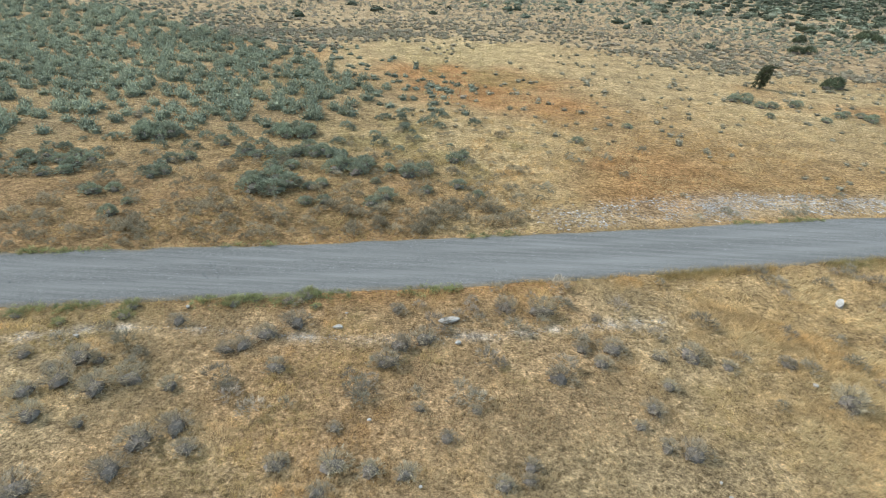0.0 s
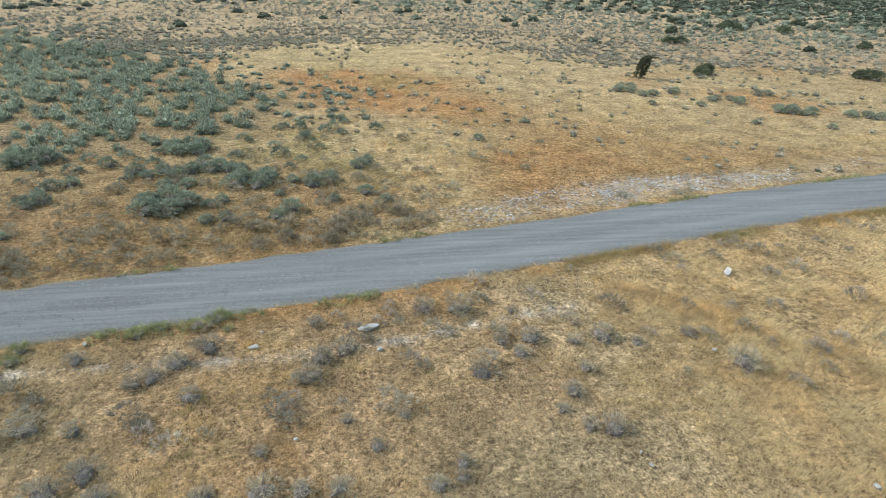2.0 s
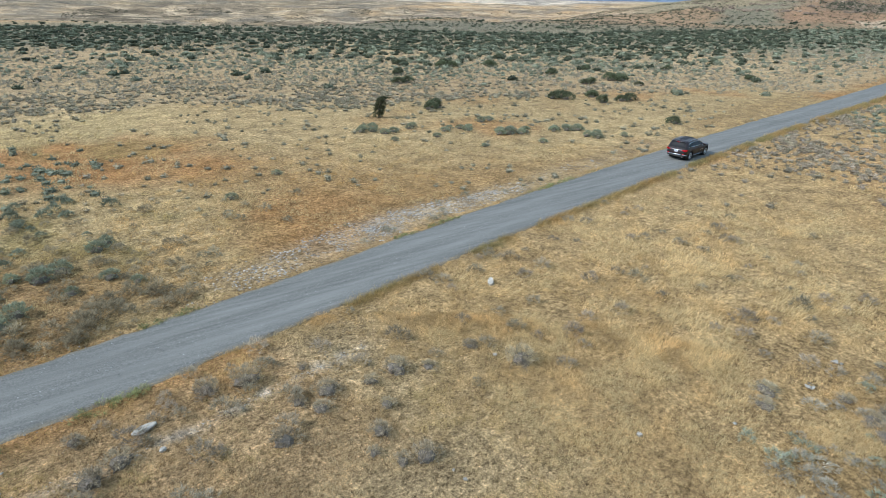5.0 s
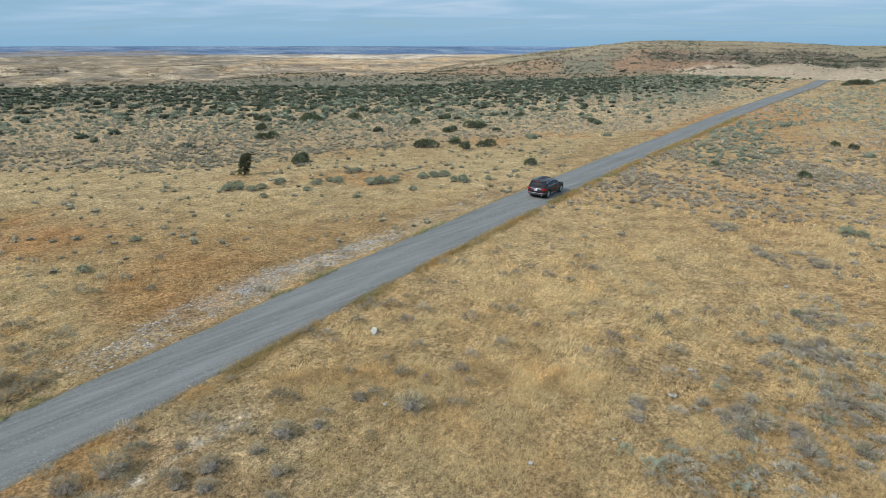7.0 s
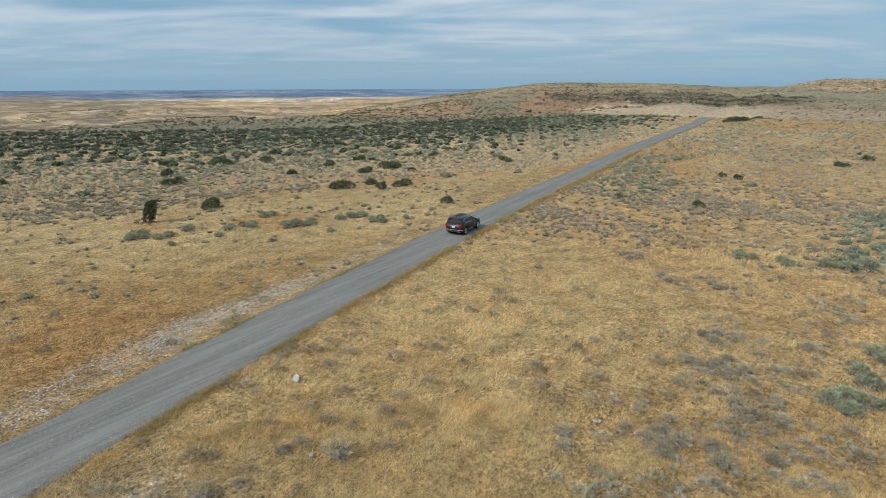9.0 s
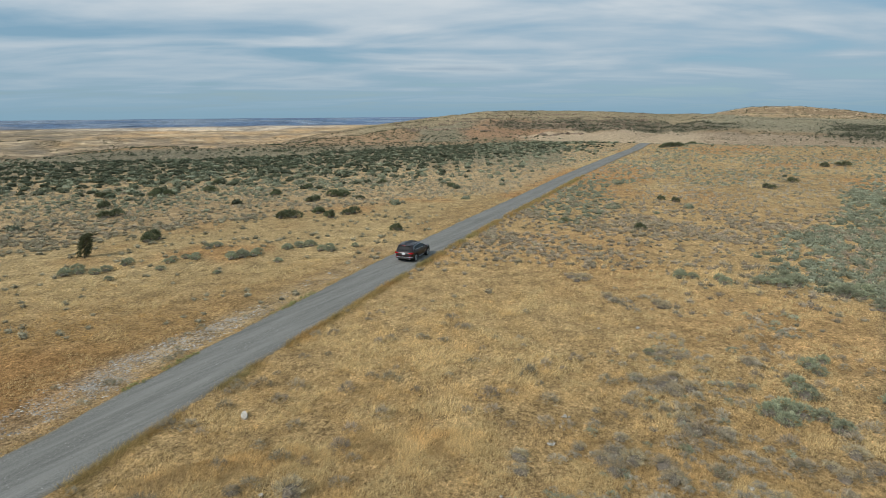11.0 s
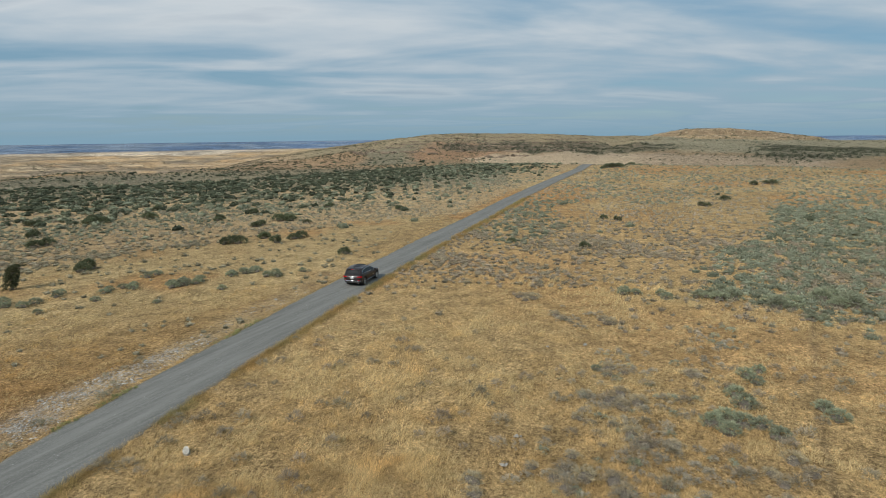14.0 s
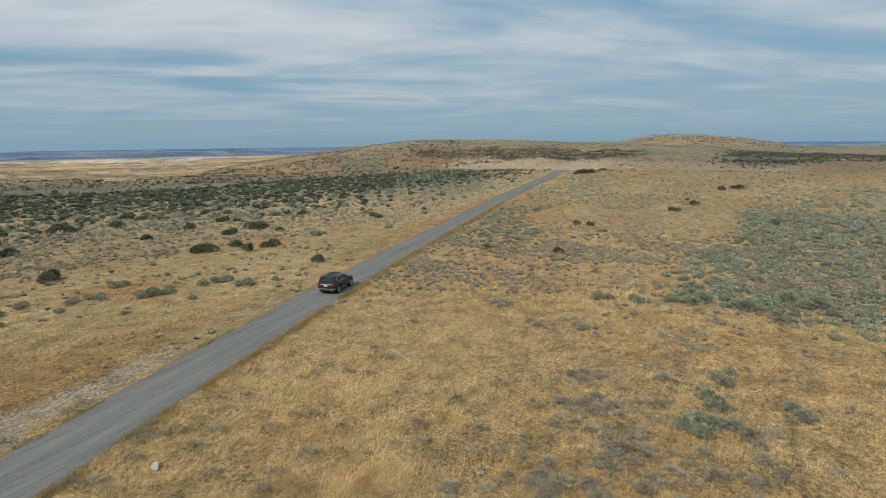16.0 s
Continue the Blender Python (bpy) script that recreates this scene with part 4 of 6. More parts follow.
def twiggy(rng, count, spread, height_, thick, bend=0.3):
    """Thin bare stems that fan out from the foot of a bush."""
    V, F = [], []
    for _ in range(count):
        a, q = rng.random() * 6.283, 0.35 + 0.65 * rng.random()
        tip = np.array([math.cos(a) * spread * q, math.sin(a) * spread * q, height_ * (0.5 + 0.5 * rng.random())])
        mid = tip * (0.5, 0.5, 0.42) + rng.normal(0, bend * 0.1, 3)
        foot = np.array([math.cos(a), math.sin(a), 0]) * 0.04
        foot[2] = -0.05
        for p, q2, t0, t1 in ((foot, mid, thick, thick * 0.7), (mid, tip, thick * 0.7, thick * 0.25)):
            d = (q2 - p) / (np.linalg.norm(q2 - p) + 1e-6)
            u = np.cross(d, (0.3, 0.5, 0.81))
            u /= np.linalg.norm(u)
            v = np.cross(d, u)
            n = len(V)
            for c, t in ((p, t0), (q2, t1)):
                V += [c + t * (u * math.cos(k) + v * math.sin(k)) for k in (0, 2.094, 4.189)]
            for i in range(3):
                j = (i + 1) % 3
                F += [(n + i, n + j, n + 3 + j), (n + i, n + 3 + j, n + 3 + i)]
    return np.array(V), np.array(F), np.ones(len(V))


def tuft(rng, blades, ln, wd, lean):
    """A tuft of dry grass: single pointed blades."""
    V, F, S = [], [], []
    for _ in range(blades):
        a = rng.random() * 6.283
        foot = np.array([rng.normal(0, 0.06), rng.normal(0, 0.06), -0.02])
        l = ln * (0.55 + 0.6 * rng.random())
        o = lean * (0.25 + rng.random())
        tip = foot + np.array([math.cos(a) * o, math.sin(a) * o, 1.0]) * l / math.sqrt(1 + o * o)
        s = np.array([-math.sin(a + rng.normal(0, 0.7)), math.cos(a), 0]) * wd * (0.6 + 0.8 * rng.random())
        n = len(V)
        V += [foot - s, foot + s, tip]
        F.append((n, n + 1, n + 2))
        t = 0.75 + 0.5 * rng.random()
        # blade feet painted darker than tips, as shade low in the tuft
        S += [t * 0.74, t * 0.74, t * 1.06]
    return np.array(V), np.array(F), np.array(S)


def pebble(rng, flat=0.7):
    """A small angular stone of eight faces."""
    V = np.array([(1, 0, 0), (-1, 0, 0), (0, 1, 0), (0, -1, 0), (0, 0, 1), (0, 0, -0.6)], float) * (0.7 + 0.6 * rng.random((6, 1))) * (1, 0.8, flat)
    F = np.array([(0, 2, 4), (2, 1, 4), (1, 3, 4), (3, 0, 4), (2, 0, 5), (1, 2, 5), (3, 1, 5), (0, 3, 5)])
    return V, F, np.ones(6)


def strew(name, protos, x, y, size, tint, material, rng, shear=None, sink=0.0, tall=1.0):
    """One mesh of many copies of the shapes, each turned, sized and tinted on its own."""
    n = len(x)
    z = height(x, y) - sink
    which = rng.integers(0, len(protos), n)
    turn = rng.random(n) * 6.283
    Vs, Fs, Ts, base = [], [], [], 0
    size = np.broadcast_to(size, (n,))
    tall = np.broadcast_to(tall, (n,))
    for p, (V, F, S) in enumerate(protos):
        m = np.nonzero(which == p)[0]
        if not len(m):
            continue
        c, s = np.cos(turn[m])[:, None], np.sin(turn[m])[:, None]
        vx, vy, vz = V[None, :, 0] * size[m, None], V[None, :, 1] * size[m, None], V[None, :, 2] * (size * tall)[m, None]
        X, Y = vx * c - vy * s, vx * s + vy * c
        if shear is not None:
            X, Y = X + shear[m, 0:1] * vz, Y + shear[m, 1:2] * vz
        P = np.stack([X + x[m, None], Y + y[m, None], vz + z[m, None]], -1)
        Vs.append(P.reshape(-1, 3))
        Fs.append((F[None] + (np.arange(len(m)) * len(V))[:, None, None] + base).reshape(-1, 3))
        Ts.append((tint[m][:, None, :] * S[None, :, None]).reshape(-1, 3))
        base += len(m) * len(V)
    return new(name, mesh_of(name, np.concatenate(Vs), np.concatenate(Fs), material, np.concatenate(Ts)))


def polar(rng, n, r0, r1, b0, b1, power=0.0):
    """Random places; power 0: even by area, 1: thinning with the distance squared."""
    u = rng.random(n)
    r = np.sqrt(r0 ** 2 + u * (r1 ** 2 - r0 ** 2)) if power == 0 else r0 * (r1 / r0) ** u
    b = np.radians(b0 + (b1 - b0) * rng.random(n))
    return r * np.sin(b), r * np.cos(b)


def keep(rng, chance, *arrays):
    m = rng.random(len(chance)) < chance
    return [a[m] for a in arrays]


rng = np.random.default_rng(7)
SAGE = [leafy(rng, 105, 10, 0.10, 0.03, 0.52, 0.46, 0.6, 0.24, 0.5) for _ in range(5)]
GREY = [leafy(rng, 105, 10, 0.11, 0.03, 0.50, 0.46, 0.6, 0.11, 0.7) for _ in range(5)]
DARK = [leafy(rng, 110, 11, 0.10, 0.05, 0.52, 0.5, 0.4, 0.38, 0.45, 0.75) for _ in range(5)]
GREEN = [leafy(rng, 60, 10, 0.16, 0.05, 0.42, 0.46, 1.1, 0.13, 0.6) for _ in range(3)]
SAGE_THIN = [mound(rng, 6, 2, 46, 0.13, 0.62, 0.52, 0.34, 0.6) for _ in range(8)]
SAGE_TINY = [mound(rng, 5, 1, 12, 0.2, 0.84, 0.5, 0.36, 0.5) for _ in range(6)]
SAGE_FAR = [mound(rng, 6, 2, 125, 0.12, 0.54, 0.56, 0.30, 0.7) for _ in range(8)]
GREY_MID = [leafy(rng, 34, 9, 0.17, 0.04, 0.5, 0.46, 0.6, 0.13, 0.65) for _ in range(5)]
SAGE_MID = [leafy(rng, 50, 8, 0.14, 0.04, 0.52, 0.46, 0.6, 0.28, 0.5) for _ in range(5)]
GREY_TINY = [mound(rng, 5, 1, 12, 0.18, 0.62, 0.5, 0.34) for _ in range(6)]
GREY_FAR = [mound(rng, 5, 2, 38, 0.135, 0.56, 0.5, 0.30, 0.6) for _ in range(6)]
DARK_MID = [mound(rng, 6, 2, 20, 0.2, 0.8, 0.55, 0.36, 0.4) for _ in range(8)]
DARK_TINY = [mound(rng, 4, 1, 8, 0.36, 0.6, 0.5, 0.3) for _ in range(6)]
DARK_FAR = [mound(rng, 7, 3, 60, 0.16, 0.72, 0.55, 0.34, 0.4) for _ in range(8)]

# ---- single bushes that stand out, each a thing with stems and foliage ----


def bush_kind(name, crowns, colour, label, twig, category="bush"):
    """One model of each shape, to be copied; returns the models' meshes."""
    kinds = []
    for V, F, S in crowns:
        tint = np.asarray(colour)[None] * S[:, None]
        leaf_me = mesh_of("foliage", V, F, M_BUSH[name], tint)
        tv, tf, ts = twiggy(rng, twig, 0.5, 0.42, 0.016)
        # solid dark dome added among the stems, standing in for inner shade
        hv, hf, hs = mound(rng, 8, 3, 0, 0.1, 0.54, 0.42)
        hv = hv * (1 + rng.normal(0, 0.10, (len(hv), 1)))
        kinds.append((leaf_me, mesh_of("woody_base", np.r_[tv, hv], np.r_[tf, hf + len(tv)], M_TWIG)))

    def plant(x, y, w, tall=1.0, group="", text=""):
        ob = new(name)
        leaf_me, stem_me = kinds[int(rng.integers(0, len(kinds)))]
        for me in (stem_me, leaf_me):
            p = new(me.name.split(".")[0], me)
            p.parent = ob
        ob.location = (x, y, float(height(x, y)) - 0.02)
        ob.rotation_euler = (0, 0, rng.random() * 6.283)
        ob.scale = (w, w, w * tall)
        return tagged(ob, text or label, category, group or label)

    return plant


def bush_mat(name):
    k = Mat(name, 0.92, spec=0.12)
    c = k.mix(1.0, k.attr("tint"), k.ramp(k.island(), [(0, (0.65, 0.66, 0.66)), (1, (1.3, 1.28, 1.24))]), "MULTIPLY")
    k.set("Base Color", k.mix(1.0, c, k.ramp(k.rand(), [(0, (0.82, 0.80, 0.80)), (0.5, (1, 1, 0.98)), (1, (1.15, 1.18, 1.12))]), "MULTIPLY"))
    k.sheer(c, 0.25)
    return k.m


M_BUSH = {n: bush_mat(n + "_leaf") for n in ("sagebrush", "dry_bush", "dark_bush", "green_weed")}
C_SAGE, C_GREY, C_DARK, C_GREEN = (0.315, 0.333, 0.228), (0.45, 0.375, 0.255), (0.14, 0.155, 0.09), (0.33, 0.325, 0.15)
sagebrush = bush_kind("sagebrush", SAGE, C_SAGE, "grey-green sagebrush in dry grass", 9)
dry_bush = bush_kind("dry_bush", GREY, C_GREY, "withered grey-brown low bush in dry grass", 16)
dark_bush = bush_kind("dark_bush", DARK, C_DARK, "dark green rounded juniper bush on dry rangeland", 8)
green_weed = bush_kind("green_weed", GREEN, C_GREEN, "fresh green weed clump on the road verge", 4, "weed")

GREY_NEAR = [
    (-8.0, 12.2, 1.62), (-7.0, 11.7, 1.01), (-8.8, 10.9, 1.11), (-10.9, 10.1, 1.34), (-12.1, 12.7, 0.95), (-12.3, 13.8, 1.64), (-10.5, 14.4, 1.71), (-12.0, 15.3, 1.36), (-11.4, 15.3, 0.78),
    (-12.7, 14.8, 0.68), (-14.0, 15.4, 0.95), (-8.5, 14.2, 0.92), (-10.5, 12.5, 0.61), (-6.7, 14.3, 0.69), (-7.4, 16.1, 0.85), (-6.5, 16.7, 1.61), (-5.4, 15.3, 1.01), (-5.4, 17.9, 1.43),
    (-9.7, 17.7, 1.04), (-1.7, 15.9, 1.3), (-1.0, 17.1, 1.56), (-3.0, 12.8, 0.72), (-4.4, 11.3, 0.87), (-2.8, 11.4, 1.28), (-1.7, 11.3, 0.84), (-3.0, 10.5, 0.75), (-4.2, 11.5, 0.52),
    (-1.7, 19.1, 0.89), (2.6, 19.7, 1.15), (4.0, 19.4, 1.37)]
GREY_MORE = [
    (4.1, 15.5, 1.2), (5.2, 17.2, 0.97), (6.4, 17.3, 1.09), (5.8, 16.5, 0.84), (8.0, 17.0, 0.88), (9.2, 17.2, 1.36), (7.9, 15.5, 0.84), (7.0, 14.3, 1.0), (6.4, 13.5, 0.67),
    (7.7, 12.5, 1.14), (2.8, 11.7, 0.78), (2.0, 11.0, 0.92), (2.7, 11.2, 0.68), (1.3, 13.8, 0.7), (12.7, 17.0, 0.84), (10.4, 16.7, 0.8), (13.7, 15.0, 1.4), (7.0, 12.7, 0.76),
    (0.4, 12.6, 0.71), (-0.5, 13.8, 0.65), (6.1, 19.2, 0.58), (-0.7, 11.2, 0.84)]
GREY_RIGHT = [
    (47.5, 15.2, 2.22), (43.5, 7.8, 1.76), (30.2, 6.2, 1.28), (30.4, 4.2, 2.56), (27.4, 6.0, 1.04), (26.5, 2.9, 1.71), (26.5, 1.4, 1.14), (23.6, 5.3, 1.06), (22.3, 2.9, 1.75),
    (21.9, 5.0, 2.25), (19.6, 8.5, 1.69), (35.6, 1.3, 1.27), (36.4, 0.5, 0.93), (34.5, -0.7, 1.06), (25.2, 4.3, 0.69), (43.3, 11.2, 1.56), (34.0, 5.4, 2.12), (22.2, 6.7, 1.02),
    (25.6, 7.0, 0.71), (25.3, -2.5, 1.38), (23.0, 1.3, 1.27), (26.9, -3.7, 1.74)]
SAGE_RIGHT = [
    (29.6, -0.7, 2.48), (29.6, -2.5, 1.87), (33.0, -1.4, 1.87), (36.2, -2.0, 1.66), (24.2, 2.7, 0.93), (34.0, 6.4, 1.06), (37.5, -2.3, 1.14), (32.9, -5.4, 1.72), (52.4, 4.7, 1.81),
    (52.4, 7.4, 2.09), (54.5, 0.0, 3.22), (54.2, 1.7, 2.14), (53.6, -4.4, 3.18), (56.6, -8.6, 3.93), (50.6, -6.4, 2.01)]
SAGE_LEFT = [
    (-9.9, 30.6, 3.16), (-12.1, 35.6, 2.29), (-8.9, 36.3, 2.46), (-5.9, 33.7, 2.81), (-1.9, 33.3, 1.89), (-6.9, 28.5, 1.54), (-3.5, 29.0, 1.85), (-5.3, 34.7, 1.44), (-9.9, 33.4, 1.61),
    (-9.9, 35.1, 1.67), (-7.4, 30.9, 1.48), (-1.1, 30.7, 1.12), (-16.4, 34.0, 1.72), (-22.1, 32.9, 2.6), (-24.7, 33.0, 2.07), (-16.4, 27.5, 1.0), (-19.7, 38.1, 3.0), (-14.8, 37.1, 1.41),
    (-16.6, 26.1, 1.29), (-18.3, 28.7, 1.57), (-22.2, 30.8, 1.73), (-16.7, 31.4, 1.45), (-7.2, 36.0, 1.49), (-10.7, 39.5, 2.88), (0.6, 36.1, 1.65), (0.7, 31.5, 1.31), (13.8, 44.9, 1.31),
    (9.1, 40.6, 1.25), (-3.5, 33.6, 1.04), (1.8, 30.4, 0.95), (-4.1, 31.7, 0.99)]
SAGE_MEADOW = [
    (38.4, 47.3, 2.68), (40.1, 46.5, 1.8), (43.7, 45.9, 1.55), (45.9, 45.2, 2.51), (45.3, 41.5, 2.1), (39.2, 42.3, 1.13), (36.0, 50.8, 2.13), (40.2, 53.2, 1.95), (26.9, 55.5, 2.41),
    (28.5, 53.6, 1.78), (31.3, 54.5, 1.53), (31.6, 49.5, 1.15), (33.3, 43.8, 0.97), (27.2, 50.2, 1.01), (48.3, 40.2, 1.1), (33.9, 51.6, 1.51)]
DARK_BUSH = [
    (58.0, 59.9, 3.22), (63.2, 58.7, 2.08), (60.6, 54.5, 1.97), (64.7, 54.4, 2.29), (58.0, 41.5, 1.52), (39.3, 62.6, 2.58), (72.2, 16.0, 1.72), (78.6, 68.6, 3.51), (71.6, 67.9, 2.66),
    (83.7, 79.9, 2.22), (96.6, 73.0, 2.09), (73.6, 79.6, 2.29), (57.7, 104.3, 2.86), (50.4, 91.8, 2.42), (46.3, 82.7, 2.56), (63.6, 96.4, 3.78), (70.9, 92.7, 2.8), (99.6, 19.0, 1.37),
    (97.9, 16.5, 1.34), (72.8, 25.6, 1.2), (93.4, 37.6, 1.16), (124.6, 4.8, 2.15), (136.6, 1.4, 1.83), (184.1, -8.9, 2.82), (76.9, 62.4, 1.53), (80.4, 102.7, 2.5), (98.4, 57.5, 2.19),
    (178.8, -5.2, 2.05), (250, 46, 5.0), (253, 43, 4.0), (245, 48, 2.6), (285, 43, 4.0), (291, 40, 3.6), (297, 36, 3.0), (279, 47, 3.0), (268, 40, 2.6)]
ROADSIDE_GREEN = [
    (-15.7, 17.6, 1.04), (-11.8, 17.9, 1.09), (-11.8, 18.5, 0.98), (-7.7, 19.2, 1.18), (-5.6, 19.5, 1.4), (-4.9, 19.1, 0.68), (-13.9, 17.3, 0.74), (-17.7, 22.1, 1.2), (-15.1, 22.5, 0.87),
    (-14.3, 22.6, 0.8), (-12.1, 23.1, 0.62), (-11.3, 23.2, 1.25), (-10.0, 23.3, 0.55), (-7.9, 23.7, 0.7), (12.1, 27.5, 0.57), (-8.5, 23.1, 0.32)]


def group_of(plant, places, widest, tall, squash=0.85):
    """Plants each place; a wide one becomes a few bushes side by side."""
    for x, y, w in places:
        if abs(road_gap(x, y)) < 2.15 + 0.2 * w:
            continue
        n = max(1, min(5, round((w / widest) ** 1.6)))
        each = w * squash if n == 1 else w * (0.72 if n == 2 else 0.55)
        for q in range(n):
            a, o = 6.283 * (q + 0.4 * rng.random()) / n, 0 if n == 1 else w * 0.27
            plant(x + o * 1.25 * math.cos(a), y + o * math.sin(a), each * (0.85 + 0.3 * rng.random()), tall + 0.25 * rng.random())


group_of(dry_bush, GREY_NEAR + GREY_MORE, 1.15, 0.66, 1.0)
group_of(dry_bush, GREY_RIGHT, 1.0, 0.55)
group_of(sagebrush, SAGE_RIGHT + SAGE_LEFT + SAGE_MEADOW, 1.1, 0.68)
group_of(dark_bush, DARK_BUSH, 1.6, 0.78, 0.95)
group_of(green_weed, ROADSIDE_GREEN, 0.9, 0.5)

# ---- lone tree: leaning trunk, column of foliage, thin limbs to one side ----
tree = new("tree")
tagged(tree, "small dark leaning juniper tree alone in the grass", "tree")
trunk_pts = [(0, 0, -0.1), (0.08, 0.0, 0.5), (0.02, 0.0, 1.1), (0.22, 0.0, 1.8), (0.55, 0.05, 2.4)]
part("trunk", tube(trunk_pts, [0.15, 0.12, 0.10, 0.07, 0.03], 8), M_TWIG, tree)
for a, b_ in (((0.1, 0, 1.4), (1.1, -0.2, 2.3)), ((0.2, 0, 1.8), (1.5, 0.1, 2.35)), ((0.05, 0, 0.9), (-0.35, 0.2, 1.5)), ((0.3, 0, 2.0), (1.2, 0.35, 2.6))):
    mid = ((a[0] + b_[0]) / 2, (a[1] + b_[1]) / 2, (a[2] + b_[2]) / 2 + 0.12)
    part("limb", tube([a, mid, b_], [0.045, 0.03, 0.012], 6), M_TWIG, tree)
cv, cf, cs, off = [], [], [], 0
for (cx, cy, cz), sz in (((0.0, 0.0, 0.0), 1.15), ((0.05, 0.08, 0.28), 1.2), ((-0.05, -0.06, 0.58), 1.2), ((0.04, 0.06, 0.88), 1.2), ((0.0, 0.0, 1.18), 1.2), ((0.12, 0.04, 1.46), 1.15), ((0.22, 0, 1.74), 1.0), ((0.42, 0.03, 1.98), 0.8), ((0.68, -0.06, 2.1), 0.55), ((0.95, 0.08, 2.12), 0.4), ((1.2, 0.0, 2.14), 0.32), ((0.95, 0.28, 2.35), 0.3), ((1.3, 0.1, 2.25), 0.22)):
    V, F, S = leafy(rng, 44, 10, 0.13, 0.06, 0.5, 0.5, 0.3, 0.4, 0.6)
    cv.append(V * sz + (cx, cy, cz)), cf.append(F + off), cs.append(S)
    off += len(V)
crown = new("crown", mesh_of("crown", np.concatenate(cv), np.concatenate(cf), M_BUSH["dark_bush"], np.array((0.10, 0.105, 0.06))[None] * np.concatenate(cs)[:, None]))
crown.parent = tree
tree.location = (31.0, 60.8, float(height(31.0, 60.8)))
tree.rotation_euler = (0, 0, radians(-38))

# ---- rocks ----
ROCKS = [
    (0.4, 18.6, 0.79), (16.8, 21.1, 0.75), (13.1, 15.9, 0.33), (-9.7, 18.6, 0.29), (-3.8, 17.8, 0.48), (0.7, 17.2, 0.33), (-12.8, 16.5, 0.33), (-3.6, 18.7, 0.18), (-2.0, 13.2, 0.18),
    (-0.6, 11.4, 0.24), (-0.3, 10.8, 0.17), (8.1, 11.5, 0.15), (14.3, 9.5, 0.37), (17.5, 8.1, 0.22), (21.7, 7.8, 0.36), (24.3, 8.1, 0.39), (8.2, 11.0, 0.22), (61.3, 28.2, 0.53),
    (61.9, 29.3, 0.33), (36.4, 10.1, 0.31), (37.9, 8.0, 0.39), (21.8, 7.7, 0.26), (22.6, 0.2, 0.35), (24.4, 7.9, 0.28), (37.8, -5.1, 0.31), (45.3, 34.9, 0.39), (38.4, 35.0, 0.46)]


def rock(w, seed, long=1.0, flat=0.62):
    bm = bmesh.new()
    bmesh.ops.create_icosphere(bm, subdivisions=3, radius=0.5)
    pick = random.Random(seed)
    cuts = [(Vector((pick.gauss(0, 1), pick.gauss(0, 1), pick.gauss(0, 0.6))).normalized(), pick.uniform(0.26, 0.36)) for _ in range(8 if flat > 0.5 else 2)] + [(Vector((0.05, 0.1, 1)).normalized(), 0.27)]
    for v in bm.verts:
        d = v.co.normalized()
        q = noise.noise(d * 1.6 + Vector((seed * 3.1, 0, 0))) * 0.28 + noise.noise(d * 4 + Vector((seed, 5, 0))) * 0.10
        v.co *= 1 + q * 0.6
        for n_, far in cuts:
            over = v.co.dot(n_) - far
            if over > 0:
                v.co -= n_ * over
        v.co.x *= long
        v.co.z *= flat
        v.co *= w
    me = bpy.data.meshes.new("rock")
    bm.to_mesh(me)
    bm.free()
    me.materials.append(M_ROCK)
    return me


for i, (x, y, w) in enumerate(ROCKS):
    ob = new("rock", rock(w * (0.58 if i == 0 else 0.72), i, 1.9 if i == 0 else 1.2, 0.45 if i == 0 else 0.62))
    ob.location = (x, y, float(height(x, y)) + 0.10 * w + (0.05 if w < 0.4 else 0.0))
    ob.rotation_euler = (rng.normal(0, 0.12), rng.normal(0, 0.12), radians(12) if i == 0 else rng.random() * 6.28)
    tagged(ob, "pale weathered stone lying in dry grass", "rock", "pale stones")

# ---- mass growth ----
# dense sagebrush field behind the road
gx_, gy_ = np.meshgrid(np.arange(-112, 0, 1.18), np.arange(34, 102, 1.18))
fx, fy = (gx_ + rng.normal(0, 0.38, gx_.shape)).ravel(), (gy_ + rng.normal(0, 0.38, gy_.shape)).ravel()
fx, fy = keep(rng, 0.84 * smooth(inside(fx, fy, SAGE_FIELD) / 3.5 + 0.35) * (0.55 + 0.45 * smooth((fbm(fx, fy, 0.12, 40) - 0.36) / 0.12)), fx, fy)
tone = fbm(fx, fy, 0.1, 41)[:, None]
col = np.array(C_SAGE) * (0.78 + 0.5 * tone) * (0.85 + 0.3 * rng.random((len(fx), 1)))
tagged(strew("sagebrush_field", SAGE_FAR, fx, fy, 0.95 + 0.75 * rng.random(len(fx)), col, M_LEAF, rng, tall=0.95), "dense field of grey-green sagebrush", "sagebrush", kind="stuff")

# scattered sage on both sides of the road
xa, ya = polar(rng, 24000, 20, 130, -45, 108)
xb, yb = polar(rng, 26000, 130, 300, -45, 108)
x, y = np.r_[xa, xb], np.r_[ya, yb]
z = zones(x, y)
RIGHT_SAGE = [(59, 1), (70, 2.5), (78, 1), (87, -4), (122, -7), (167, -15), (193, -45), (130, -40), (60, -26), (44, -16), (47, -10), (51, -7), (54, -5), (53, 0)]
right_patch = smooth(inside(x, y, RIGHT_SAGE) / 4 + 0.5)
road_patch = smooth(inside(x, y, [(69, 24), (79, 33), (128, 40), (180, 46), (176, 28), (143, 4), (122, 14), (132, 27), (110, 32), (90, 22)]) / 4 + 0.5)
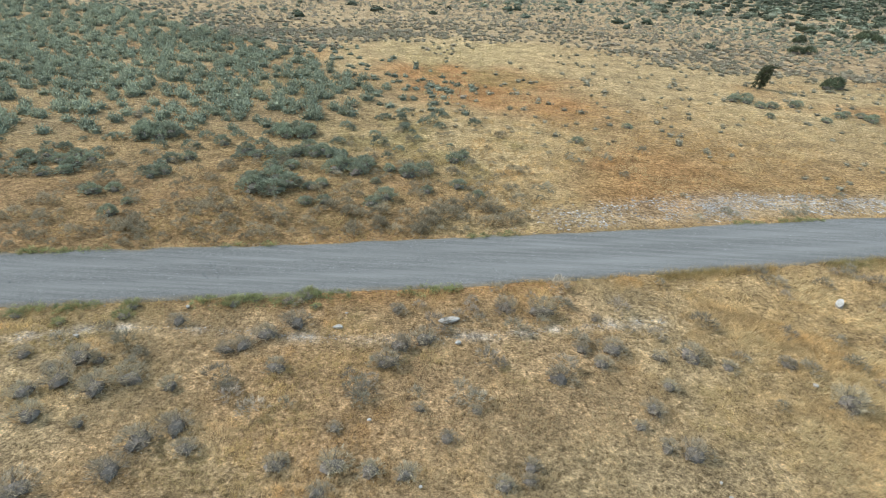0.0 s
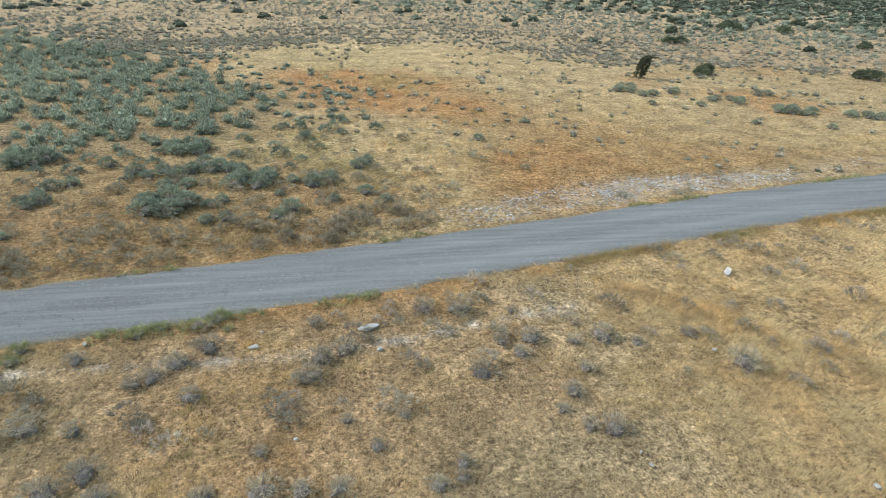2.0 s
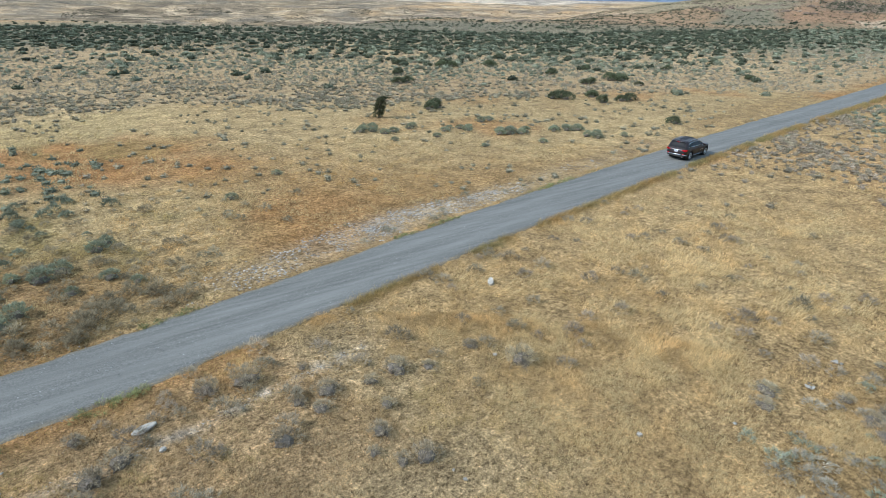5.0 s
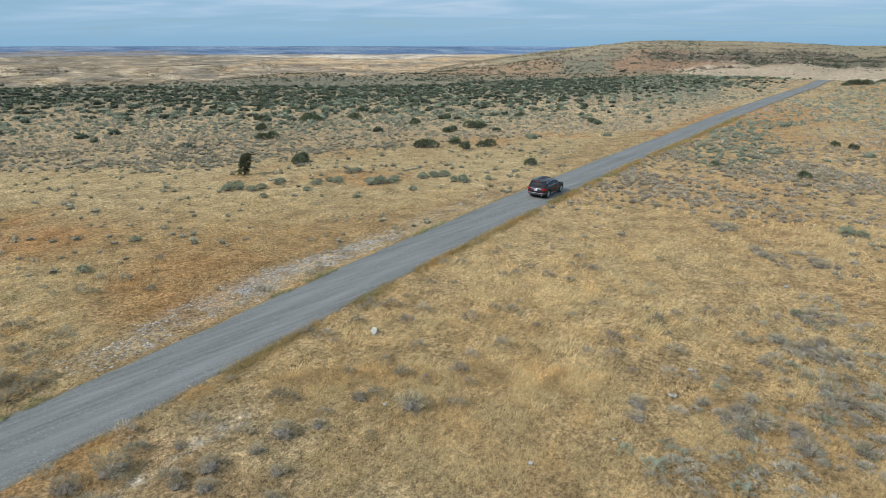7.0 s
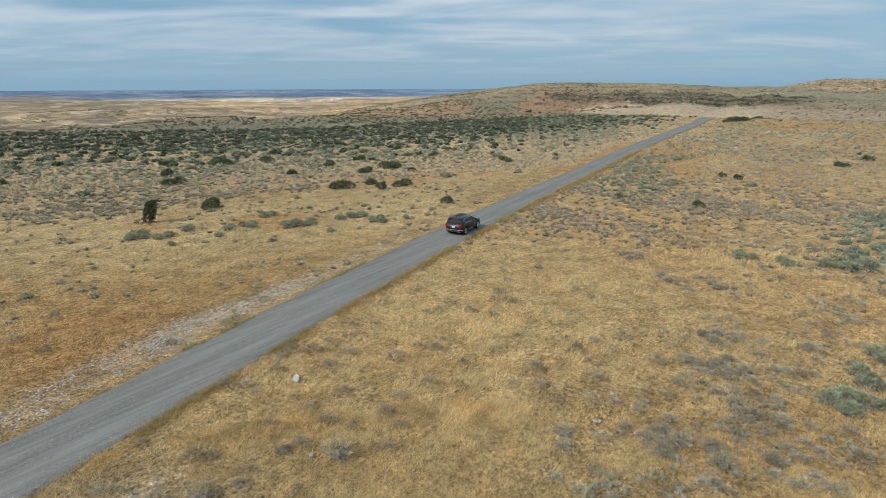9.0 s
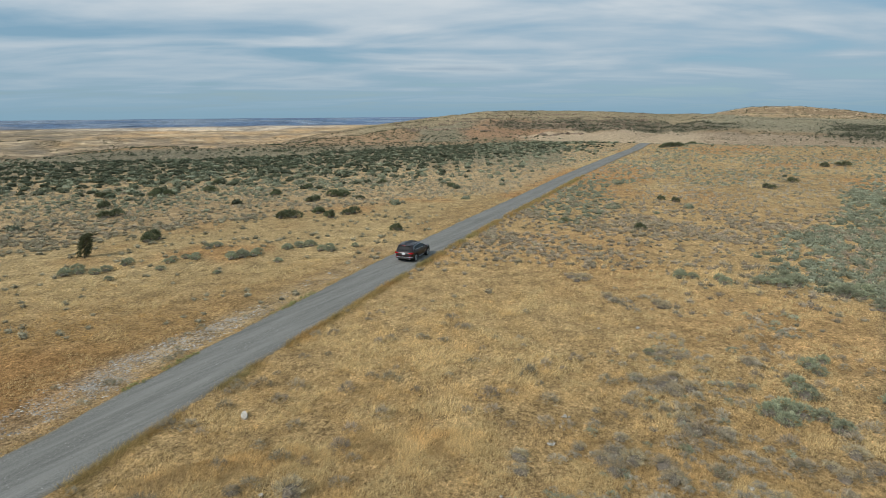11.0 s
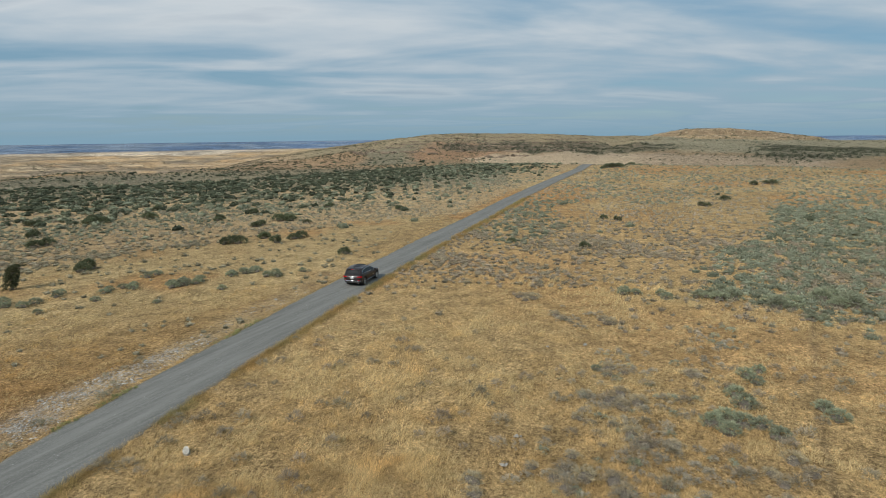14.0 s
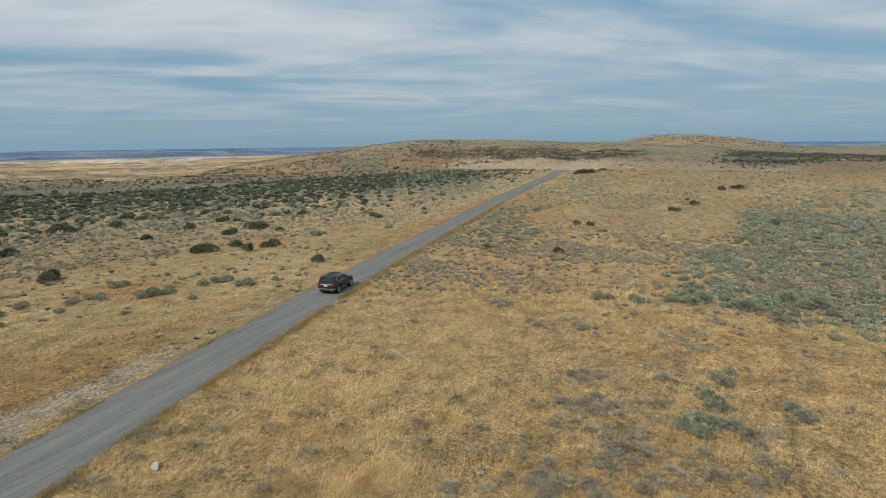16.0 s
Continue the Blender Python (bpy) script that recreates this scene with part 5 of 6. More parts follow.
strip = np.exp(-((z["r"] - np.interp(z["b"], [-5, 14, 33, 54, 66, 75], [140, 124, 108, 128, 160, 200])) / 14) ** 2) * (z["gap"] > 4)
left_fringe = smooth(inside(x, y, SAGE_FIELD) / 13 + 1.0) * 0.42 * (x < 2)
far_right = 0.28 * smooth((fbm(x, y, 0.03, 43) - 0.46) / 0.08) * z["right"] * smooth((z["r"] - 60) / 40)
band_right = smooth((z["r"] - 180) / 14) * (1 - smooth((z["r"] - 266) / 12)) * smooth((z["b"] - 77) / 3) * (0.25 + 0.75 * smooth((fbm(x, y, 0.022, 143) - 0.42) / 0.08))
chance = np.clip(0.8 * right_patch + 0.65 * road_patch + 0.42 * strip + left_fringe + far_right + 0.7 * band_right, 0, 1) * (np.abs(z["gap"]) > 3.2) * (1 - z["sage"])
x, y = keep(rng, chance, x, y)
col = np.array((0.275, 0.292, 0.205)) * (0.72 + 0.5 * rng.random((len(x), 1)))
size = (0.6 + 0.6 * rng.random(len(x))) * (1 + 0.4 * smooth(inside(x, y, RIGHT_SAGE) / 4 + 0.5))
near = np.hypot(x, y) < 46
out = np.hypot(x, y) > 125
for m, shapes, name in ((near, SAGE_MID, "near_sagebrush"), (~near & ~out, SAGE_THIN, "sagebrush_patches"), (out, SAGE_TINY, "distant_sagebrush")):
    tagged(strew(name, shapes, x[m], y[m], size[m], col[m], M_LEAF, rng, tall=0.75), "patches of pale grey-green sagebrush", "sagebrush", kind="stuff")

# small grey bushes of the drier flats
xa, ya = polar(rng, 37000, 14, 85, -45, 108)
xb, yb = polar(rng, 30000, 85, 240, -45, 108, 1.0)
x, y = np.r_[xa, xb], np.r_[ya, yb]
z = zones(x, y)
clump = smooth((fbm(x, y, 0.11, 44) - 0.42) / 0.12)
open_right = smooth((z["r"] - 38 - 26 * fbm(x, y, 0.05, 45)) / 16)
bank = (x < 4) * (z["gap"] > 2.3) * (1 - smooth((z["gap"] - 9) / 10)) * (0.35 + 0.65 * smooth((8 - z["gap"]) / 6))
chance = np.clip(0.9 * z["scrub"] * (0.4 + 0.6 * clump) + 0.62 * z["right"] * (0.25 + 0.75 * clump) * open_right + 0.32 * z["right"] * clump * (x < 3) * (z["r"] < 26) + 0.55 * bank + 0.06 * clump, 0, 1)
chance = chance * (np.abs(z["gap"]) > 2.6) * (1 - 0.8 * z["sage"])
x, y = keep(rng, chance, x, y)
mixw = rng.random((len(x), 1))
col = (np.array((0.395, 0.335, 0.245)) * (1 - mixw) + np.array((0.345, 0.315, 0.21)) * mixw) * (0.75 + 0.5 * rng.random((len(x), 1)))
r = np.hypot(x, y)
field = road_gap(x, y) < 0
col[field] = col[field] * (1.04, 1.0, 1.02)
bank = (x < 5) & (road_gap(x, y) > 0) & (r < 48)
col[bank] = np.array((0.36, 0.30, 0.195)) * (0.75 + 0.5 * rng.random((int(bank.sum()), 1)))
lone = (road_gap(x, y) > 0) & (x >= 5) & (zones(x, y)["scrub"] < 0.4)
col[lone] = np.array((0.36, 0.325, 0.225)) * (0.75 + 0.5 * rng.random((int(lone.sum()), 1)))
size = (0.46 + 0.48 * rng.random(len(x)) ** 2) * (1 + 0.003 * r) * np.where(r < 30, 1.2, 1.0)
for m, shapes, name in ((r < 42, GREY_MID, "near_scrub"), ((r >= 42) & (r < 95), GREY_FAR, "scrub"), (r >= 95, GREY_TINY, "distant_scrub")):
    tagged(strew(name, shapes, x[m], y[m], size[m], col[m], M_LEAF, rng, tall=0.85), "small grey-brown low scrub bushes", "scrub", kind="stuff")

# small grey bushes in loose companies across the open field
COMPANIES = [(43.2, 9.7), (36.9, 5.7), (30.1, 6.0), (28.6, 4.1), (26.9, 2.8), (21.1, 4.0), (18.8, 5.3), (22.3, 5.5), (23.8, 2.1), (22.9, 1.0), (36.7, 0.6), (33.6, 6.2), (29.9, 1.5), (19.0, 4.1), (42.2, 0.1), (20.6, 2.4), (32.2, 3.3), (25.2, 0.2), (17.8, 6.3)]
where = np.array(COMPANIES)[rng.integers(0, len(COMPANIES), 300)]
x, y = where[:, 0] + rng.normal(0, 1.15, 300), where[:, 1] + rng.normal(0, 0.9, 300)
col = np.array((0.42, 0.375, 0.29)) * (0.75 + 0.5 * rng.random((300, 1)))
sagey = rng.random(300) < 0.2
col[sagey] = np.array((0.36, 0.385, 0.28)) * (0.8 + 0.4 * rng.random((int(sagey.sum()), 1)))
tagged(strew("field_scrub", GREY_MID, x, y, 0.35 + 0.55 * rng.random(300) ** 1.5, col, M_LEAF, rng, tall=0.75), "companies of small grey bushes in golden grass", "scrub", kind="stuff")

# dark thicket along the rim, dark bushes before it and on the slopes beyond
xa, ya = polar(rng, 9000, 70, 150, -40, 108)
xb, yb = polar(rng, 30000, 120, 335, -40, 84)
x, y = np.r_[xa, xb], np.r_[ya, yb]
r, b = np.hypot(x, y), np.degrees(np.arctan2(x, y))
gap = road_gap(x, y)
inner = np.interp(b, [-40, -2, 14, 33, 54, 60, 66, 74, 80], [205, 176, 160, 143, 152, 178, 188, 230, 260])
outer = np.interp(b, [-40, -2, 14, 33, 44, 54, 66, 76, 80], [300, 250, 222, 200, 200, 235, 280, 300, 262])
edge_n = (fbm(x, y, 0.03, 46) - 0.5) * 34 + rng.normal(0, 5, len(x))
band = smooth((r - inner - edge_n) / 16 + 0.5) + 0.22 * smooth((r - inner + 40) / 30)
band = np.clip(band, 0, 1) * (1 - smooth((r - outer) / 10)) * smooth((gap - 5) / 26)
front = 0.030 * smooth((r - 75) / 40) * (gap > 6) + 0.004 * (gap < -6) * (r > 60)
x, y = keep(rng, np.clip(0.95 * band * (0.6 + 0.4 * smooth((fbm(x, y, 0.05, 47) - 0.40) / 0.1)) + front, 0, 1), x, y)
r = np.hypot(x, y)
col = np.array((0.105, 0.118, 0.075)) * (0.7 + 0.7 * rng.random((len(x), 1)))
deep = r - np.interp(np.degrees(np.arctan2(x, y)), [-40, -2, 14, 33, 54, 60, 66, 74, 80], [205, 176, 160, 143, 152, 178, 188, 230, 260])
pale = rng.random(len(x)) < np.interp(deep, [-30, -5, 15, 40], [0.6, 0.45, 0.12, 0.08]) + 0.35 * (np.arctan2(x, y) > radians(62))
col[pale] = np.array((0.27, 0.285, 0.195)) * (0.75 + 0.5 * rng.random((int(pale.sum()), 1)))
size = 1.0 + 1.5 * rng.random(len(x)) ** 1.5
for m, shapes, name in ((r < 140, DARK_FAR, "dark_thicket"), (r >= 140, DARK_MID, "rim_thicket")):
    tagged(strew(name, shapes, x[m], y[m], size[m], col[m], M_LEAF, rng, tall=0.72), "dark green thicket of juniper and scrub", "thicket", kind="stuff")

x, y = polar(rng, 52000, 225, 1500, 10, 108, 1.0)
r, b = np.hypot(x, y), np.degrees(np.arctan2(x, y))
n = fbm(x, y, 0.009, 48, 5)
kn = np.exp(-((b - 33) / 9) ** 2) * (r < 460) * (r > 235)
hilly = smooth((b - 40) / 6)
dark1 = smooth((b - 62) / 3) * (1 - smooth((b - 83) / 3)) * smooth((r - 395) / 20) * (1 - smooth((r - 470) / 40))
dark2 = smooth((b - 90) / 4) * smooth((r - 330) / 40) * (1 - smooth((r - 620) / 60))
lane = smooth((b - 63) / 3) * (1 - smooth((b - 79) / 3)) * (r > 300) * (r < 385)
chance = np.clip(0.55 * kn + hilly * (0.10 + 0.4 * smooth((n - 0.54) / 0.05)) * (r > 330) + 0.7 * (dark1 + dark2) * smooth((n - 0.44) / 0.08) + 0.06 * hilly + 0.8 * (r < 300) * (b < 68) * hilly, 0, 1)
chance = chance * (np.abs(road_gap(x, y)) > 5) * (1 - 0.9 * lane) * (1 - 0.7 * (r > 1180))
x, y = keep(rng, chance, x, y)
col = np.array((0.10, 0.105, 0.07)) * (0.7 + 0.7 * rng.random((len(x), 1)))
tagged(strew("hillside_bushes", DARK_TINY, x, y, (0.8 + 1.3 * rng.random(len(x)) ** 2) * np.clip(np.hypot(x, y) / 600, 0.9, 1.7), col, M_LEAF, rng, tall=0.6, sink=0.1), "dark bushes dotted over the far hills", "bushes", kind="stuff")


x, y = polar(rng, 9000, 320, 690, 60, 106)
r, b = np.hypot(x, y), np.degrees(np.arctan2(x, y))
dark1 = smooth((b - 62) / 3) * (1 - smooth((b - 83) / 3)) * smooth((r - 395) / 20) * (1 - smooth((r - 470) / 40))
dark2 = smooth((b - 90) / 4) * smooth((r - 330) / 40) * (1 - smooth((r - 620) / 60))
x, y = keep(rng, np.clip(dark1 + dark2, 0, 1) * smooth((fbm(x, y, 0.009, 48, 5) - 0.42) / 0.08), x, y)
col = np.array((0.10, 0.105, 0.07)) * (0.7 + 0.7 * rng.random((len(x), 1)))
tagged(strew("hill_thicket", DARK_TINY, x, y, 1.5 + 1.8 * rng.random(len(x)), col, M_LEAF, rng, tall=0.6, sink=0.1), "dark belts of scrub across the hill", "thicket", kind="stuff")


# dark bushes dotted up the side of the hill
x, y = polar(rng, 9000, 320, 690, 40, 68)
x, y = keep(rng, 0.12 + 0.4 * smooth((fbm(x, y, 0.02, 52, 3) - 0.44) / 0.15), x, y)
col = np.array((0.115, 0.11, 0.07)) * (0.7 + 0.7 * rng.random((len(x), 1)))
tagged(strew("slope_bushes", DARK_TINY, x, y, 1.0 + 1.6 * rng.random(len(x)) ** 2, col, M_LEAF, rng, tall=0.6, sink=0.1), "dark bushes dotted up the brown hillside", "bushes", kind="stuff")


# dry grass over everything near
def grass_colour(x, y, z):
    patch, fleck = fbm(x, y, 0.22, 96, 3), fbm(x, y, 0.9, 97, 2)
    col = np.zeros((len(x), 3)) + (0.60, 0.45, 0.225)
    col = blend(col, (0.60, 0.365, 0.15), 0.8 * z["rust"])
    col = blend(col, (0.70, 0.575, 0.315), 0.8 * z["pale"] * (1 - 0.6 * z["rust"]))
    col = blend(col, (0.50, 0.415, 0.275), 0.75 * z["scrub"])
    col = blend(col, (0.585, 0.495, 0.315), 0.75 * z["right"] * (1 - smooth((x - 5) / 8)))
    col = blend(col, (0.45, 0.345, 0.19), 0.6 * (x < 3) * smooth((z["gap"] - 1) / 2) * (1 - smooth((z["gap"] - 16) / 14)))
    col = blend(col, (0.46, 0.40, 0.27), 0.6 * smooth((0.46 - patch) / 0.10))
    col = blend(col, (0.66, 0.43, 0.175), 0.6 * smooth((patch - 0.53) / 0.08))
    col = blend(col, (0.52, 0.46, 0.22), 0.55 * z["right"] * (x < 12) * smooth((fbm(x, y, 0.3, 98, 3) - 0.52) / 0.08))
    col = blend(col, (0.64, 0.50, 0.275), 0.8 * z["right"] * smooth((x - 7) / 6) * (1 - smooth((z["r"] - 60) / 30)))
    col = blend(col, (0.72, 0.60, 0.36), 0.5 * smooth((fleck - 0.58) / 0.12))
    col = blend(col, (0.43, 0.39, 0.175), 0.55 * olive(x, y, z))
    col = blend(col, (0.55, 0.36, 0.15), 0.65 * smooth((z["gap"] - 3) / 4) * smooth((x - 4) / 10) * (1 - smooth((z["r"] - 42) / 18)))
    col = blend(col, (0.64, 0.525, 0.30), 0.6 * smooth((z["gap"] - 5) / 5) * smooth((z["r"] - 46) / 14) * (1 - smooth((z["r"] - 95) / 25)) * (1 - z["rust"]))
    col = blend(col, (0.46, 0.41, 0.20), 0.4 * z["verge"] * (x < 6))
    col = blend(col, (0.52, 0.36, 0.16), 0.6 * z["verge"] * z["right"] * (x >= 6))
    return col * (1.03, 0.945, 0.83)


TUFTS = [tuft(rng, 11, 0.16, 0.0034, 0.8) for _ in range(8)]
MID_TUFTS = [tuft(rng, 7, 0.17, 0.0060, 0.8) for _ in range(8)]
FAR_TUFTS = [tuft(rng, 4, 0.20, 0.013, 0.8) for _ in range(8)]
parts_xy = [polar(rng, 72000, 9.5, 24, -45, 108), polar(rng, 95000, 22, 58, -40, 106, 1.0), polar(rng, 46000, 54, 150, -40, 106, 1.0)]
x, y = np.concatenate([p[0] for p in parts_xy]), np.concatenate([p[1] for p in parts_xy])
z = zones(x, y)
ragged_edge = 1.72 + 0.55 * fbm(x, y, 0.7, 90, 3)
track_d = np.abs(y - np.interp(x, [-15, -12.8, -9.9, -5.3, -2.8, 2.6, 4.8, 9.3, 16], [16.3, 17.0, 17.4, 17.1, 17.2, 17.9, 18.5, 19.5, 21]))
bare = np.exp(-(track_d / 0.28) ** 2) * (x < 10) * smooth((fbm(x, y, 0.8, 91) - 0.35) / 0.2)
bald = smooth((fbm(x, y, 0.35, 92) - 0.56) / 0.1)
chance = (np.abs(z["gap"]) > ragged_edge) * (1 - np.clip(0.5 * z["stony"], 0, 0.5)) * (1 - 0.85 * np.clip(1.3 * z["trail"], 0, 1)) * (1 - 0.75 * bald) * (1 - 0.6 * np.exp(-((y - np.interp(x, [20, 25, 31, 40, 52, 70], [-4.4, -4.6, -4.7, -5.4, -6.3, -8])) / 0.16) ** 2) * (x > 18) * (x < 70))
m = rng.random(len(x)) < chance
x, y = x[m], y[m]
z = {q: v[m] for q, v in z.items()}
clump = np.clip(0.6 * (value_noise(x, y, 2.1, 401) - 0.5) + 0.7 * (value_noise(x, y, 0.95, 402) - 0.5) + 0.4 * (value_noise(x, y, 4.4, 403) - 0.5) + 0.5, 0, 1)
if_far = smooth((z["r"] - 50) / 60)
col = grass_colour(x, y, z) * (0.86 + 0.28 * rng.random((len(x), 1))) * (0.58 + 0.76 * (clump + (0.5 - clump) * 0.6 * if_far))[:, None]
col = col * (1 - 0.08 * smooth((z["gap"] - 2.5) / 3) * (1 - smooth((z["gap"] - 30) / 20)) * (1 - smooth((z["r"] - 75) / 25)))[:, None] * (1 - 0.10 * bank_left(x, z))[:, None]
swath = smooth((fbm(x, y, 0.5, 170, 2) - 0.50) / 0.12) * z["right"] * smooth((x - 5) / 6) * (1 - smooth((z["r"] - 48) / 25))
swath = np.maximum(swath, smooth((fbm(x, y, 0.33, 171, 2) - 0.55) / 0.10) * (z["gap"] > 6) * (1 - z["scrub"]))
col = blend(col, np.array((0.75, 0.60, 0.325)) * (0.85 + 0.3 * rng.random((len(x), 1))), 0.6 * swath)
far_f = np.clip(z["r"] / 26, 1, 8)
size = (0.5 + 0.4 * rng.random(len(x)) + 0.5 * clump + 0.2 * swath) * far_f ** 0.36 * (0.85 + 0.35 * z["pale"] + 0.25 * z["right"] * (z["r"] < 60) - 0.4 * z["scrub"] - 0.25 * z["right"] * smooth((z["r"] - 45) / 25) + 0.3 * z["verge"] * z["right"])
comb = (0.3 + 0.25 * z["pale"] + 0.4 * swath)[:, None]
size = size * (0.88 + 0.12 * smooth((z["r"] - 14) / 14))
wind = np.stack([0.10 + 0.6 * fbm(x, y, 0.15, 93), -0.25 + 0.5 * (fbm(x, y, 0.15, 94) - 0.5)], -1) * comb
low = np.clip(1.15 / far_f ** 0.35, 0.4, 1.2)
soft_r = z["r"] + rng.normal(0, 0.12, len(x)) * z["r"]
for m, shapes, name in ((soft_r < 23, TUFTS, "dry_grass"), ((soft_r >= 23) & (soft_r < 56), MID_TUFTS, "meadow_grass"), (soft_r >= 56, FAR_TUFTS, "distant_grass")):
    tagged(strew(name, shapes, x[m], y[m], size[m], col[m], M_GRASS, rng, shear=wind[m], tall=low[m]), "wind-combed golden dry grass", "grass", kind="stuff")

# the land under and behind the drone, more thinly
THIN = [tuft(rng, 6, 0.21, 0.011, 0.95) for _ in range(6)]
parts_xy = [polar(rng, 6000, 0.3, 9.5, -180, 180), polar(rng, 12000, 9.5, 60, 110, 308)]
x, y = np.concatenate([p[0] for p in parts_xy]), np.concatenate([p[1] for p in parts_xy])
z = zones(x, y)
m = (np.abs(z["gap"]) > 2.1) & (rng.random(len(x)) < 1 - 0.6 * smooth((fbm(x, y, 0.35, 92) - 0.56) / 0.1))
x, y, z = x[m], y[m], {q: w[m] for q, w in z.items()}
col = grass_colour(x, y, z) * (0.62 + 0.76 * rng.random((len(x), 1)))
wind = np.stack([0.10 + 0.6 * fbm(x, y, 0.15, 93), -0.25 + 0.5 * (fbm(x, y, 0.15, 94) - 0.5)], -1)
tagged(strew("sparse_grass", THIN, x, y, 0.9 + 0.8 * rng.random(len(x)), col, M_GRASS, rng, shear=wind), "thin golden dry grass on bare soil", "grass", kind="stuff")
x, y = polar(rng, 2600, 6, 150, 110, 308)
x, y = keep(rng, smooth((fbm(x, y, 0.11, 44) - 0.40) / 0.12) * (np.abs(road_gap(x, y)) > 3.5), x, y)
col = np.array((0.30, 0.275, 0.215)) * (0.75 + 0.5 * rng.random((len(x), 1)))
tagged(strew("outlying_scrub", GREY_TINY, x, y, 0.5 + 0.6 * rng.random(len(x)), col, M_LEAF, rng, tall=0.8), "scattered grey-brown low scrub bushes", "scrub", kind="stuff")

# taller growth on the two road edges
def edge(n, x0, x1, side, off, spread, seed, fill):
    """Places along a road edge, in broken runs."""
    x = rng.uniform(x0, x1, n)
    x = keep(rng, smooth((value_noise(x, 0 * x, 0.35, seed) - fill) / 0.2), x)[0]
    o = side * (off + np.abs(rng.normal(0, spread, len(x))))
    return x, road_mid(x) + o * 1.02


x, y = edge(7600, 7, 130, -1, 2.15, 0.36, 301, 0.2)
w = value_noise(x, y, 0.5, 302)[:, None]
col = (np.array((0.36, 0.315, 0.14)) * w + np.array((0.51, 0.33, 0.135)) * (1 - w)) * (0.65 + 0.6 * rng.random((len(x), 1)))
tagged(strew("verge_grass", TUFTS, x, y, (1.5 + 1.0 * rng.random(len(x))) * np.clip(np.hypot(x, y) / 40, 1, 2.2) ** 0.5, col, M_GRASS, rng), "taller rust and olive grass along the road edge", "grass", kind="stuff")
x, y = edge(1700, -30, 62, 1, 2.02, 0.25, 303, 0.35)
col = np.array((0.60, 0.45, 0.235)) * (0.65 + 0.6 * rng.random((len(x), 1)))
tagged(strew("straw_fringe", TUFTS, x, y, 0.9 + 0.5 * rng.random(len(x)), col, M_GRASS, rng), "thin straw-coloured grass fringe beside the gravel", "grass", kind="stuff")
WEED = [leafy(rng, 9, 9, 0.2, 0.07, 0.3, 0.5, 1.1, 0.16, 0.6) for _ in range(5)]
xa, ya = edge(330, -24, 36, 1, 2.0, 0.14, 304, 0.55)
xb, yb = edge(200, -22, 1, -1, 2.15, 0.30, 305, 0.35)
x, y = np.r_[xa, xb], np.r_[ya, yb]
col = np.array((0.33, 0.34, 0.15)) * (0.7 + 0.6 * rng.random((len(x), 1)))
tagged(strew("verge_weeds", WEED, x, y, 0.28 + 0.3 * rng.random(len(x)), col, M_LEAF, rng, tall=0.9), "low green weeds in runs along the road edge", "weeds", kind="stuff")

# ---- loose stones ----
PEB = [pebble(rng) for _ in range(6)]
x = rng.uniform(-24, 44, 12000)
o = np.where(rng.random(len(x)) < 0.55, rng.choice([-1, 1], len(x)) * rng.normal(2.0, 0.22, len(x)), rng.normal(0, 0.35, len(x)))
o = np.where(rng.random(len(x)) < 0.25, rng.uniform(-2.2, 2.2, len(x)), o)
y = road_mid(x) + o * 1.02
col = np.array((0.235, 0.23, 0.212)) * (0.65 + 0.6 * rng.random((len(x), 1)))
stones = strew("road_gravel", PEB, x, y, 0.010 + 0.030 * rng.random(len(x)) ** 2.5, col, M_PEBBLE, rng, sink=-0.06)
tagged(stones, "loose grey gravel stones on the road", "gravel", kind="stuff")
x, y = polar(rng, 330000, 20, 62, -12, 62)
z = zones(x, y)
track_d = np.abs(y - np.interp(x, [-15, -12.8, -9.9, -5.3, -2.8, 2.6, 4.8, 9.3, 16], [16.3, 17.0, 17.4, 17.1, 17.2, 17.9, 18.5, 19.5, 21]))
x, y = keep(rng, np.clip(1.5 * z["stony"] * smooth((fbm(x, y, 0.8, 5, 3) - 0.43) / 0.14) * np.interp(x, [2, 8, 20, 30, 50], [0.4, 1, 1, 0.4, 0.2]) * (0.3 + 0.7 * smooth((fbm(x, y, 0.45, 161, 3) - 0.42) / 0.12)), 0, 0.9), x, y)
x2 = rng.uniform(-15, 9, 1500)
y2 = np.interp(x2, [-15, -12.8, -9.9, -5.3, -2.8, 2.6, 4.8, 9.3], [16.3, 17.0, 17.4, 17.1, 17.2, 17.9, 18.5, 19.5]) + rng.normal(0, 0.14, 1500)
x, y = np.r_[x, x2], np.r_[y, y2]
col = np.array((0.40, 0.375, 0.33)) * (0.55 + 0.65 * rng.random((len(x), 1)))
tagged(strew("pale_stones", PEB, x, y, np.where(road_gap(x, y) > 0, 0.014 + 0.085 * rng.random(len(x)) ** 3, 0.012 + 0.03 * rng.random(len(x)) ** 3), col, M_PEBBLE, rng, tall=0.6), "pale broken stones on bare soil", "stones", kind="stuff")

